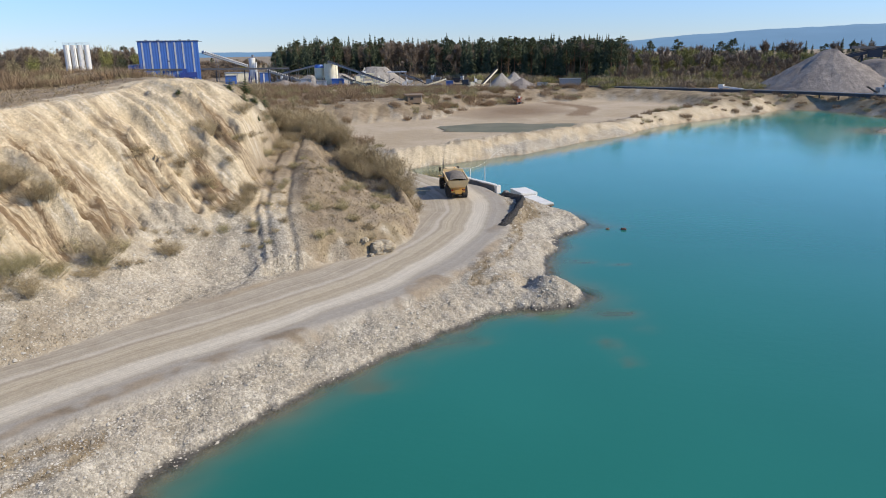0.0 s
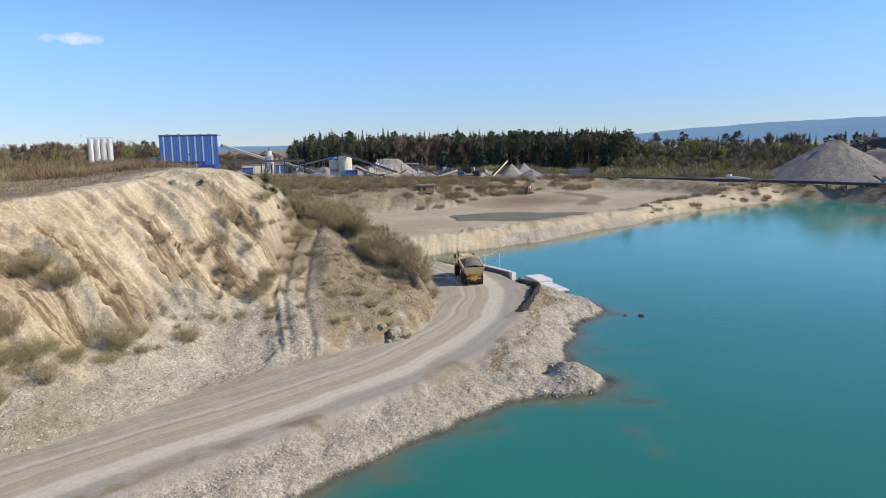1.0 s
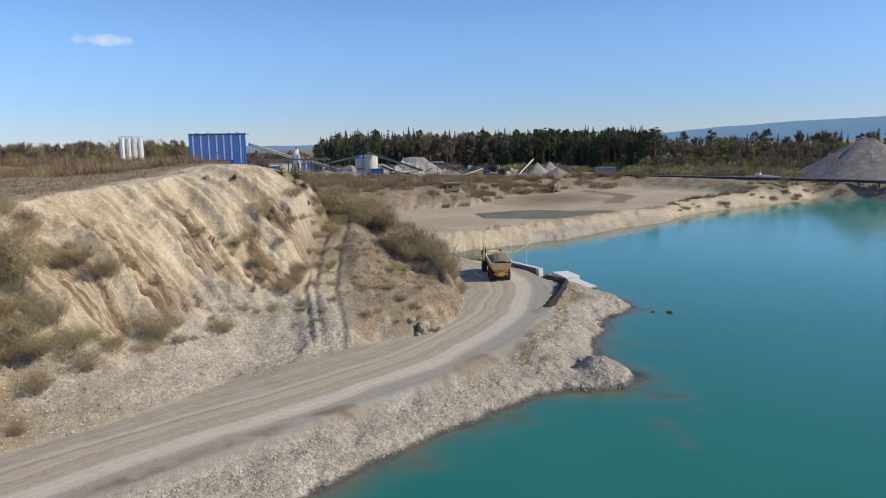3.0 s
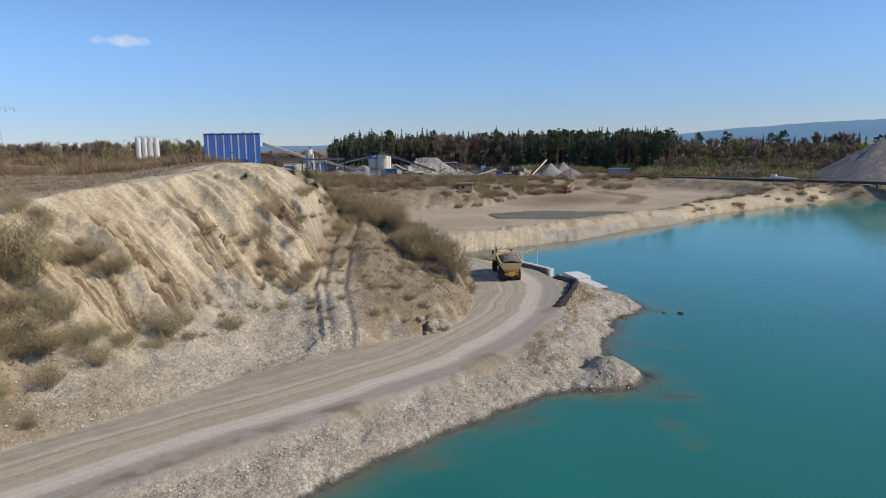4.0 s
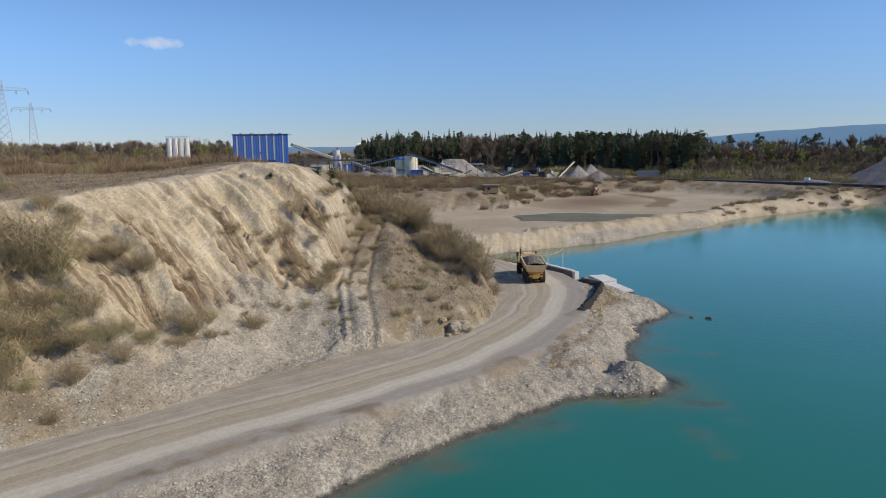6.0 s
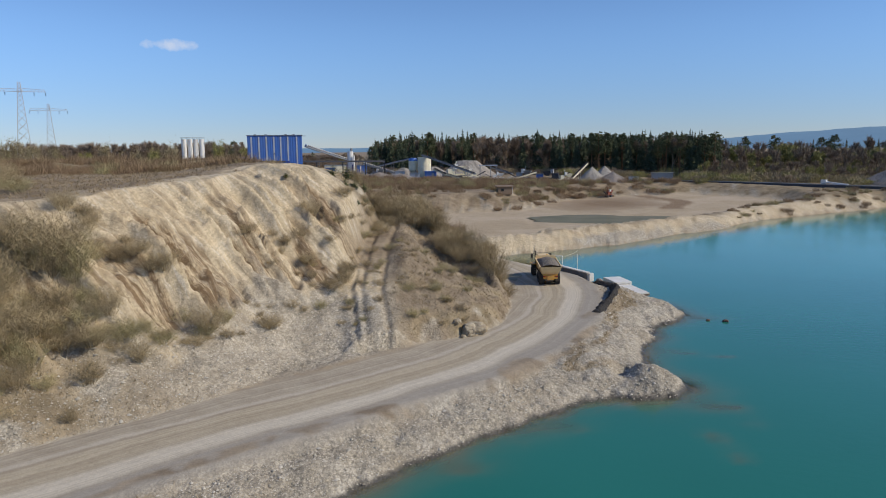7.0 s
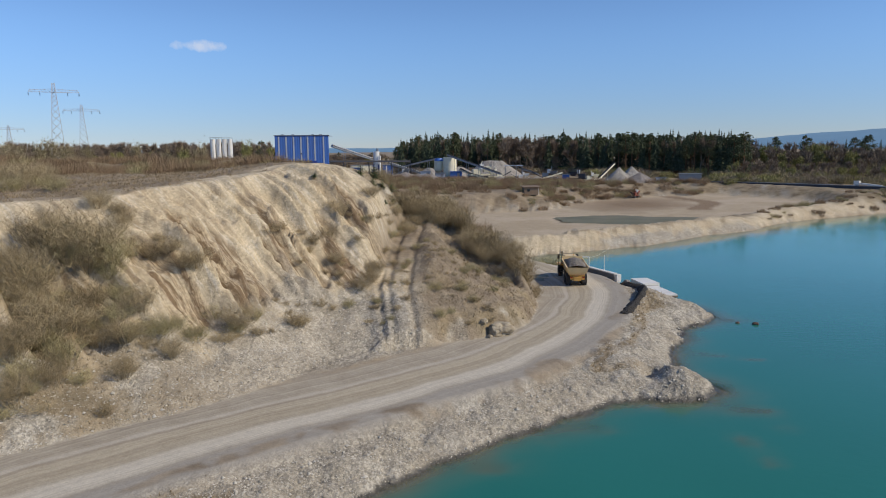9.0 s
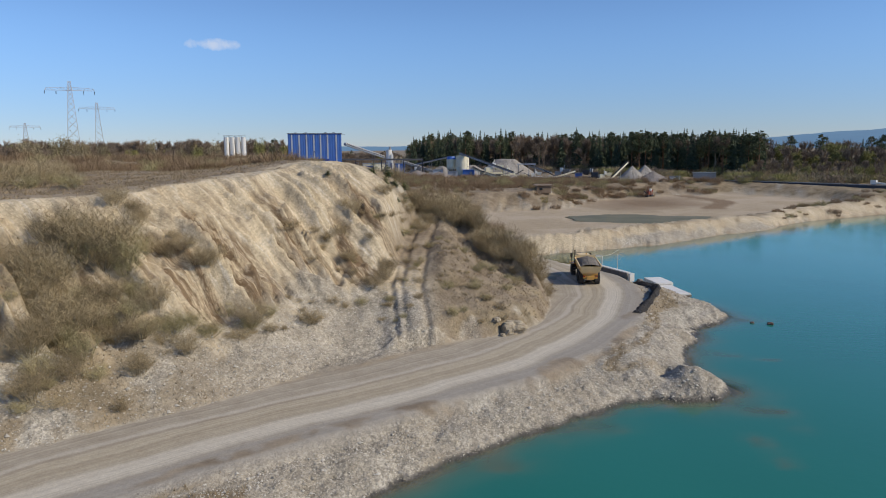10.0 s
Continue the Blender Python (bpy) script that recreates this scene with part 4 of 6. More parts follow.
def tank(x, y, r, top, cap, label, hopper):
    z = ground_z(x, y)
    t = thing("cement_tank", label, "tank", pose(x, y, z), "cream tanks")
    b = 3.4 if hopper else 0.5
    part("shell", drum(Pieces(), (0, 0, b), r, top - z - b, sides=28).mesh("shell"), CREAM, t)
    if hopper:
        part("hopper", drum(Pieces(), (0, 0, 1.8), 0.5, 1.65, r * 0.97).mesh("hopper"), CREAM, t)
        for i in range(4):
            q = math.tau * (i + 0.5) / 4
            beam("leg", STEEL, t, (r * 0.9 * math.cos(q), r * 0.9 * math.sin(q), -0.2), (r * 0.9 * math.cos(q), r * 0.9 * math.sin(q), 3.6), 0.3, 0.3)
    else:
        boxed("footing", CONCRETE, t, ((0, 0, 0.1), (2.3 * r, 2.3 * r, 0.9)))
    part("cap", drum(Pieces(), (0, 0, top - z - 0.01), r * 1.03, 1.3 if cap == BLUE else 0.25, r * (0.75 if cap == BLUE else 1.03), 28).mesh("cap"), cap, t, "blue conical cap" if cap == BLUE else "")
    return t


tank(-53.3, 320.8, 2.1, 14.6, BLUE, "cream cement tank with a blue cap", True)
tank(-47.8, 318.6, 3.0, 16.0, CREAM, "wide cream cement tank with a flat top", False)


def heap(x, y, rx, ry, h, mat, label, seed, flat_=0.0, yaw=0, base=None, crest=0.0):
    """A dumped heap: straight slopes at the angle of repose, runnels, a rounded or long crest."""
    rng = random.Random(seed)
    p, rings, seg = [], 14, 84
    off = rng.random() * 99
    for i in range(rings + 1):
        f = i / rings
        for j in range(seg):
            q = math.tau * j / seg
            wob = 1 + 0.16 * (noise.noise((math.cos(q) * 1.3 + off, math.sin(q) * 1.3, 0.3)) + 0.4 * noise.noise((math.cos(q) * 5 + off, math.sin(q) * 5, f)))
            lx = math.cos(q) * rx * f * wob + crest * math.copysign(min(1, abs(math.cos(q)) * 3), math.cos(q))
            ly = math.sin(q) * ry * f * wob
            z = h * (1 - max(0.0, (f - flat_) / (1 - flat_))) - 0.4 * f
            z -= 0.05 * h * abs(noise.noise((math.cos(q) * 6 + off, math.sin(q) * 6, f * 0.8))) * math.sin(math.pi * f) ** 0.7
            z += 0.05 * h * noise.noise((lx * 0.4 + off, ly * 0.4, 1.7)) * (1 - f)
            p.append((lx, ly, z))
    fs = [(i * seg + j, i * seg + (j + 1) % seg, (i + 1) * seg + (j + 1) % seg, (i + 1) * seg + j) for i in range(rings) for j in range(seg)]
    fs = [f[::-1] for f in fs]
    ob = part("spoil_mound", mesh_of("spoil_mound", p, fs), mat, None, smooth=True)
    ob.matrix_basis = pose(x, y, (ground_z(x, y) if base is None else base) - 0.3, 0, 0, yaw)
    return tagged(ob, label, "heap", "stone heaps of the gravel plant")


heap(-31, 352, 15, 13, 7.5, HEAP, "broad grey crushed-stone heap with a flattened top", 1, 0.3)
heap(-48, 346, 11, 9, 4.6, HEAP, "low grey crushed-stone heap", 2, 0.2)
heap(-62, 345, 9, 8, 4.0, HEAP, "low grey crushed-stone heap", 3, 0.15)
heap(25.5, 300, 8, 8, 6.4, HEAP, "pale conical stone heap below a stacker", 4)
heap(31.5, 309, 8, 8, 6.6, HEAP, "pale conical stone heap", 5)
heap(33.5, 296, 9, 7, 4.6, DARK_HEAP, "grey conical heap of chippings", 6)
heap(-8, 304, 7, 5, 2.6, HEAP, "small grey gravel heap", 7)
heap(-24, 306, 7, 5, 2.2, HEAP, "small grey gravel heap", 8)
heap(-68, 316, 10, 6, 3.0, DARK_HEAP, "low grey-brown gravel heap", 9)
heap(-57, 309, 9, 5, 2.6, DARK_HEAP, "low grey-brown gravel heap", 10)
heap(-84, 308, 8, 5, 2.4, DARK_HEAP, "low grey-brown gravel heap", 11)
heap(-1, 296, 5, 4, 1.8, HEAP, "small pale gravel heap", 13)
heap(148, 277, 28, 23, 15.6, DARK_HEAP, "huge grey heap of fine chippings", 12, 0.0, -25, 3.9, 2.0)
heap(174, 271, 31, 22, 12, DARK_HEAP, "huge grey heap of fine chippings, flat-topped", 14, 0.35, -25, 3.9, 2.0)


def crusher(x, y, yaw, mat, label, s=1.0, seed=0):
    rng = random.Random(seed)
    z = ground_z(x, y)
    c = thing("crushing_plant", label, "machine", pose(x, y, z, 0, 0, yaw) @ Matrix.Scale(s, 4), "crushing machines")
    boxed("chassis", mat, c, ((0, 0, 1.6), (7.5, 1.8, 0.5)))
    boxed("engine_housing", mat, c, ((-1.6, 0, 2.7), (2.6, 2.0, 1.8)))
    hop = Pieces()
    hop.add([(1.0, -1, 2.6), (2.8, -1, 2.6), (2.8, 1, 2.6), (1.0, 1, 2.6), (0.3, -1.6, 4.4), (3.6, -1.6, 4.4), (3.6, 1.6, 4.4), (0.3, 1.6, 4.4)],
            [(0, 1, 5, 4), (1, 2, 6, 5), (2, 3, 7, 6), (3, 0, 4, 7), (3, 2, 1, 0)])
    part("hopper", hop.mesh("hopper"), mat, c)
    for x2 in (-2.8, 2.6):
        boxed("track", DARK_STEEL, c, ((x2, 0.0, 0.6), (2.6, 2.2, 1.2)))
    beam("discharge_belt", BELT, c, (-3.2, 0, 1.8), (-7.5, 0, 4.0), 0.9, 0.3)
    beam("mast", mat, c, (rng.uniform(-1, 1), 0.5, 3), (rng.uniform(-1, 1), 0.5, 6.4), 0.25, 0.25)
    boxed("cab", WHITE, c, ((0.0, -0.9, 4.4), (1.2, 1.1, 1.6)))
    return c


crusher(-33, 312, 20, CREAM, "cream crushing plant with hopper and belts", 1.25, 1)
crusher(-3, 305, -10, STEEL, "grey mobile screening plant", 1.0, 2)
crusher(9, 302, 170, DARK_STEEL, "dark mobile crushing plant beside a heap", 1.0, 3)
crusher(28.6, 264, 60, RUST, "rust-red hopper machine on the basin's bank", 0.55, 4)
crusher(-70, 321, 0, STEEL, "grey screening machine beside the tower", 0.8, 5)
crusher(143, 232, 15, STEEL, "grey conveyor drive station below the big heap", 0.9, 6)

crusher(-26, 309, 200, CREAM, "cream screening machine among small heaps", 0.9, 8)
crusher(-14, 306, 12, WHITE, "white painted mobile screening machine", 0.7, 9)
crusher(14.5, 300, 20, CREAM, "cream loading machine beside the stacker", 0.8, 10)
shed("site_container", "small white site cabin", (-37.5, 313), (3.2, 2.4, 2.5), 8, WHITE)
shed("site_container", "small white site cabin", (42, 297), (4.0, 2.2, 1.8), -8, WHITE)
shed("site_container", "pale grey site container", (-51, 311), (4.0, 2.4, 2.3), 5, STRIP)


def canopy():
    x, y = -19.5, 328
    z = ground_z(x, y)
    c = thing("flat_canopy", "flat blue-grey canopy roof on thin posts", "canopy", pose(x, y, z, 0, 0, 4))
    boxed("roof", STRIP, c, ((0, 0, 5.6), (8.6, 5, 0.35)))
    for sx in (-3.6, 1.2, 3.8):
        beam("post", STEEL, c, (sx, -2, -0.2), (sx, -2, 5.5), 0.3, 0.3)


canopy()


# ---- stacking machinery on the great heap ----
def stacker():
    s = thing("stacker_bridge", "dark lattice stacker conveyor resting on the great heap", "machine", ORIGIN)
    a, b = Vector((158, 286, 16.0)), Vector((182, 276, 22.2))
    beam("boom", DARK_STEEL, s, a, b, 1.4, 1.2)
    beam("belt", BELT, s, a + Vector((0, 0, 0.9)), b + Vector((0, 0, 0.9)), 1.1, 0.3)
    beam("boom", DARK_STEEL, s, (160, 285, 19.8), (179, 291, 19.6), 1.0, 0.9)
    for q in ((164, 283.5, 17.6), (170, 281, 19.0), (177, 278, 20.9)):
        beam("leg", DARK_STEEL, s, (q[0], q[1], 4), q, 0.6, 0.6)
        beam("brace", DARK_STEEL, s, (q[0] - 2.5, q[1] + 1, 11.5), q, 0.35, 0.35)
    boxed("drive_house", DARK_STEEL, s, ((168, 282, 17.4), (5, 3, 2.6), -25))
    boxed("lamp_box", WHITE, s, ((180, 277, 22.9), (1.2, 1.0, 0.7), -25))


stacker()


# ---- the long belt line behind the basin ----
def belt_line():
    c = thing("belt_line", "long low overland conveyor with a dark belt and pale rail", "conveyor", ORIGIN)
    pts = [Vector(p) for p in ((54, 308, 5.3), (85, 282, 5.3), (109, 261.5, 5.2), (127, 247, 5.0), (142, 226, 4.9), (152, 210, 4.9))]
    for a, b in zip(pts, pts[1:]):
        beam("frame", DARK_STEEL, c, a, b, 1.2, 0.9)
        beam("rail", STEEL, c, a + Vector((0, 0, 0.62)), b + Vector((0, 0, 0.62)), 1.0, 0.18, "pale galvanised rail")
        n = int((b - a).length / 6)
        for i in range(n):
            q = a.lerp(b, (i + 0.5) / n)
            beam("post", DARK_STEEL, c, (q.x, q.y, min(ground_z(q.x, q.y), q.z) - 0.3), (q.x, q.y, q.z), 0.35, 0.35)
    t = thing("transfer_station", "small white conveyor transfer head", "machine", pose(104, 267, ground_z(104, 267), 0, 0, -40))
    z = 6.2 - t.matrix_basis.translation.z
    boxed("head", WHITE, t, ((0, 0, z + 0.6), (1.8, 1.4, 1.3)))
    boxed("stand", STEEL, t, ((0, 0, z / 2), (1.2, 1.2, z)))
    beam("tail", WHITE, t, (0.6, 0, z + 0.4), (8, 0, z - 0.4), 1.0, 0.5)


belt_line()

hut = thing("field_hut", "small pale wooden hut with a flat roof", "hut", pose(-8, 223, ground_z(-8, 223) - 0.1, 0, 0, 14))
boxed("wall", BOARD, hut, ((0, 0, 1.1), (4.4, 3.0, 2.4)))
boxed("gable_wall", WHITE, hut, ((2.24, 0, 1.1), (0.12, 2.9, 2.3)), label="pale end wall")
boxed("roof", BOARD, hut, ((0, 0, 2.45), (5.6, 3.8, 0.22), 0, 3))
boxed("window", DARK_GLASS, hut, ((-0.9, -1.53, 1.3), (0.9, 0.08, 0.7)))


# ---- power line ----
# pylon steel, its base lightened so the colour carries the distant haze
HAZED_STEEL = plain("hazed_steel", (0.46, 0.48, 0.52), 0.6, 0.15, scale=0.5)


def pylon(x, y, h, turn, base):
    t = thing("power_pylon", "grey lattice power pylon with one wide crossarm", "pylon", pose(x, y, base, 0, 0, turn), "pylons of the power line")
    lat = Pieces()
    half = lambda z: 3.1 * (1 - z / h) ** 1.0 + 0.55
    levels = [h * (1 - 0.86 ** i) / (1 - 0.86 ** 13) * 0.985 for i in range(14)]
    for k, (z0, z1) in enumerate(zip(levels, levels[1:])):
        a, b = half(z0), half(z1)
        cs = [(1, 1), (-1, 1), (-1, -1), (1, -1)]
        for i in range(4):
            (u, v), (u2, v2) = cs[i], cs[(i + 1) % 4]
            lat.stick((u * a, v * a, z0), (u * b, v * b, z1), 0.17, 0.15, 4)
            lat.stick((u * a, v * a, z0), (u2 * b, v2 * b, z1), 0.08, 0.08, 3)
            lat.stick((u2 * a, v2 * a, z0), (u * b, v * b, z1), 0.08, 0.08, 3)
    part("mast", lat.mesh("mast"), HAZED_STEEL, t)
    for z, r in ((h * 0.875, 11.5),):
        arm = Pieces()
        for sgn in (-1, 1):
            for v in (-0.5, 0.5):
                arm.stick((0, v, z), (sgn * r, 0, z), 0.14, 0.12, 4)
            arm.stick((0, 0, z + 1.7), (sgn * r * 0.9, 0, z + 1.1), 0.12, 0.1, 4)
            arm.stick((sgn * r * 0.9, 0, z + 1.1), (sgn * r, 0, z), 0.1, 0.1, 3)
            for i in range(7):
                x0, x1 = sgn * r * i / 7, sgn * r * (i + 0.5) / 7
                arm.stick((x0, 0, z), (x1, 0, z + 1.45), 0.07, 0.07, 3)
                arm.stick((x1, 0, z + 1.45), (sgn * r * (i + 1) / 7, 0, z), 0.07, 0.07, 3)
        part("crossarm", arm.mesh("crossarm"), HAZED_STEEL, t)
        for f in (-1, -0.55, 0.55, 1):
            s = Pieces()
            for i in range(4):
                s.stick((f * r, 0, z - 0.3 - 0.4 * i), (f * r, 0, z - 0.6 - 0.4 * i), 0.2, 0.2, 6)
            part("insulator", s.mesh("insulator"), DARK_STEEL, t)


pylon(-255.6, 333.3, 43, 37, 13.3)
pylon(-328, 454, 41, 37, 13)
pylon(-454, 533, 32, 37, 12)


# ---- distant ridge ----
def ridge(name, label, b0, b1, d, heights, mat, seed):
    pts, n = [], 120
    for j in range(7):
        g = j / 6
        for i in range(n + 1):
            f = i / n
            b = radians(b0 + (b1 - b0) * f)
            h = np.interp(f, np.linspace(0, 1, len(heights)), heights)
            h = h * (1 + 0.05 * noise.noise((f * 14, seed, 0)) + 0.02 * noise.noise((f * 60, seed, 1)))
            dd = d + 700 * g
            pts.append((dd * math.sin(b), dd * math.cos(b), h * math.sin(g * math.pi / 2) ** 0.8 - 2 + 4 * noise.noise((f * 40, g * 5, seed)) * g))
    fs = [(j * (n + 1) + i, j * (n + 1) + i + 1, (j + 1) * (n + 1) + i + 1, (j + 1) * (n + 1) + i) for j in range(6) for i in range(n)]
    ob = part(name, mesh_of(name, pts, fs), mat, None, smooth=True)
    return tagged(ob, label, "hills", kind="structure")


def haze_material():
    """Far wooded hills as a backdrop, the blue haze painted into base colour and glow."""
    k = Nodes("haze_glow_hills", 1.0)
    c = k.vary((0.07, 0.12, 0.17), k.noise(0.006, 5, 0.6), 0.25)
    # emission stands in for light scattered by the air
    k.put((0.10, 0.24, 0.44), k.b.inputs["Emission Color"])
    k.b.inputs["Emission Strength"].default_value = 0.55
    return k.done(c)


HAZE_GLOW = haze_material()
ridge("backdrop_hills", "long blue hazy wooded ridge on the horizon", 4, 62, 3300, (5, 42, 82, 108, 118, 122, 118, 120, 112), HAZE_GLOW, 3.0)
ridge("backdrop_hills", "low blue hazy hills on the horizon", -60, 6, 3600, (18, 24, 30, 32, 30, 34, 30, 22, 12), HAZE_GLOW, 8.0)


# ---- woods ----
def plant(name, label, group, meshes, mats, x, y, scale, turn, z=None, category="tree"):
    root = thing(name, label, category, pose(x, y, (ground_z(x, y) if z is None else z) - 0.1, 0, 0, turn) @ Matrix.Scale(scale, 4), group)
    for nm, me, mt in zip(("trunk", "crown"), meshes, mats):
        part(nm, me, mt, root)
    return root


def mesh_arrays(me):
    n = len(me.vertices)
    co = np.empty(n * 3)
    me.vertices.foreach_get("co", co)
    me.calc_loop_triangles()
    tri = np.empty(len(me.loop_triangles) * 3, np.int32)
    me.loop_triangles.foreach_get("vertices", tri)
    return co.reshape(-1, 3), tri.reshape(-1, 3)


def merged(name, items, mats, label, category):
    """Many plants as one mesh: items are (mesh, material index, matrix)."""
    cache, vs, ts, ms, n = {}, [], [], [], 0
    for me, mi, m in items:
        if me.name not in cache:
            cache[me.name] = mesh_arrays(me)
        co, tri = cache[me.name]
        a = np.array(m)
        vs.append(co @ a[:3, :3].T + a[:3, 3])
        ts.append(tri + n)
        ms.append(np.full(len(tri), mi, np.int32))
        n += len(co)
    v, t, mi = np.concatenate(vs), np.concatenate(ts), np.concatenate(ms)
    me = bpy.data.meshes.new(name)
    me.vertices.add(len(v))
    me.vertices.foreach_set("co", v.ravel())
    me.loops.add(t.size)
    me.loops.foreach_set("vertex_index", t.ravel().astype(np.int32))
    me.polygons.add(len(t))
    me.polygons.foreach_set("loop_start", np.arange(0, t.size, 3, dtype=np.int32))
    me.update(calc_edges=True)
    for m in mats:
        me.materials.append(m)
    me.polygons.foreach_set("material_index", mi)
    return tagged(new(name, me), label, category, kind="stuff")


SPRUCES = [conifer(10 + i, 24, 3.9, 24, 0.2) for i in range(5)]
PINES = [pine(20 + i, 23) for i in range(4)]
BARE = [bare_tree(30 + i, 18, 2200) for i in range(4)]
BUDDING = [bare_tree(40 + i, 14, 900, 1500, 0.017) for i in range(3)]
BARE_FAR = [bare_tree(30 + i, 18, 1000, lean=True) for i in range(4)]
KINDS = {"spruce": (SPRUCES, (PINE_BARK, SPRUCE), "dark green spruce at the wood's edge"),
         "pine": (PINES, (PINE_BARK, PINE), "tall pine with a bare reddish trunk"),
         "bare_tree": (BARE, (BARK, DARK_TWIGS), "leafless brown broadleaf tree"),
         "budding_tree": (BUDDING, (BARK, SPRING), "broadleaf tree in first yellow-green leaf")}
STOCK = [(BARK, 0), (PINE_BARK, 1), (SPRUCE, 2), (PINE, 3), (DARK_TWIGS, 4), (SPRING, 5), (BRUSH, 6)]
STOCK_INDEX = {m.name: i for m, i in STOCK}


def thicket_mesh(seed, w, h, blades):
    r = random.Random(seed)
    p = Pieces()
    for _ in range(blades):
        q, d = r.random() * 6.28, w * 0.5 * math.sqrt(r.random())
        a = Vector((math.cos(q) * d, math.sin(q) * d, r.uniform(-0.3, 0.45) * h))
        b = a + Vector((r.gauss(0, 0.12) * h, r.gauss(0, 0.12) * h, h * r.uniform(0.05, 0.22)))
        p.blade(a, b, r.uniform(0.05, 0.10), r)
    return p.mesh("thicket")


THICKETS = [thicket_mesh(200 + i, 7.5, 5.5, 800) for i in range(4)]
far_items = []
rng = random.Random(77)


def grow(kind, x, y, scale, single, group="trees of the far wood"):
    meshes, mats, label = KINDS[kind]
    pick = rng.choice(BARE_FAR if kind == "bare_tree" and not single else meshes)
    turn = rng.uniform(0, 360)
    if single:
        plant(kind, label, group, pick, mats, x, y, scale, turn)
    else:
        m = pose(x, y, ground_z(x, y) - 0.2, 0, 0, turn) @ Matrix.Scale(scale, 4)
        for me, mt in zip(pick, mats):
            far_items.append((me, STOCK_INDEX[mt.name], m))


def polar(b, d):
    return 0.5 + d * math.sin(radians(b)), d * math.cos(radians(b))


# the dark wood behind the plant
for row in range(7):
    d0 = 372 + 11 * row
    b = -13.2
    while b < 13.5:
        b += rng.uniform(0.38, 0.75)
        x, y = polar(b, d0 + rng.uniform(-5, 5) - 18 * max(0, b) / 13)
        left = b < -7
        pick = rng.random()
        if left:
            kind = "spruce" if pick < 0.66 else "bare_tree" if pick < 0.86 else "pine"
        elif b < 3:
            kind = "bare_tree" if pick < 0.42 else "pine" if pick < 0.64 else "spruce"
        else:
            kind = "pine" if pick < 0.46 else "spruce" if pick < 0.86 else "bare_tree"
        size = {"spruce": 0.95, "pine": 0.92, "bare_tree": 1.12}[kind] * rng.uniform(0.84, 1.06)
        if b < -10.5:
            size *= 0.75 + 0.25 * (b + 13.2) / 2.7
        grow(kind, x, y, size, row < 2)
# undergrowth along the foot of the woods and between the trees
def brush(b0, b1, d0, d1, count, size, green):
    for _ in range(count):
        x, y = polar(rng.uniform(b0, b1), rng.uniform(d0, d1))
        k = rng.uniform(*size)
        mt = SPRING if rng.random() < green * 0.5 else BRUSH if rng.random() < green else DARK_TWIGS
        far_items.append((rng.choice(THICKETS), STOCK_INDEX[mt.name], pose(x, y, ground_z(x, y) - 0.2, 0, 0, rng.uniform(0, 360)) @ Matrix.Diagonal((k, k, k * rng.uniform(0.8, 1.3), 1))))


brush(-13.5, 4, 364, 384, 110, (0.7, 1.3), 0.1)
brush(2, 14, 345, 372, 80, (0.7, 1.3), 0.4)
brush(-13, 14, 380, 440, 170, (1.4, 2.6), 0.05)
brush(12, 44, 300, 345, 170, (0.7, 1.3), 0.7)
brush(12, 44, 345, 400, 190, (1.2, 2.0), 0.5)
brush(13, 44, 400, 440, 110, (1.8, 2.8), 0.3)
brush(-52, -18, 405, 470, 200, (0.9, 1.7), 0.12)
brush(-52, -15, 470, 640, 260, (1.5, 2.6), 0.15)
# mixed young wood on the lake's far side
for row in range(8):
    b = 12.5
    while b < 42:
        b += rng.uniform(0.55, 1.3)
        x, y = polar(b, 318 + 15 * row + rng.uniform(-8, 8))
        pick = rng.random()
        if row < 3:
            kind, size = ("budding_tree", rng.uniform(0.35, 0.75)) if pick < 0.4 else ("bare_tree", rng.uniform(0.32, 0.55))
        elif row < 6:
            kind, size = ("budding_tree", rng.uniform(0.8, 1.25)) if pick < 0.35 else ("bare_tree", rng.uniform(0.7, 1.0)) if pick < 0.95 else ("pine", rng.uniform(0.6, 0.8))
        else:
            kind, size = ("pine", rng.uniform(0.72, 0.92)) if pick < 0.35 else ("spruce", rng.uniform(0.65, 0.85)) if pick < 0.5 else ("bare_tree", rng.uniform(0.9, 1.15))
        if row < 6:
            size *= 1 - 0.25 * min(1, max(0, b - 20) / 10)
        grow(kind, x, y, size, row in (0, 4))
# brown woods behind the plateau
for row in range(7):
    b = -52
    while b < -14.5:
        b += rng.uniform(0.4, 0.85)
        x, y = polar(b, 430 + 30 * row + rng.uniform(-12, 12))
        pick = rng.random()
        kind = "bare_tree" if pick < 0.78 else "budding_tree" if pick < 0.9 else "pine" if row > 4 else "bare_tree"
        size = {"bare_tree": 1.05, "budding_tree": 1.15, "pine": 0.86}[kind] * rng.uniform(0.72, 1.12)
        if b > -19:
            size *= 0.55
        grow(kind, x, y, size, row == 0 and -45 < b)


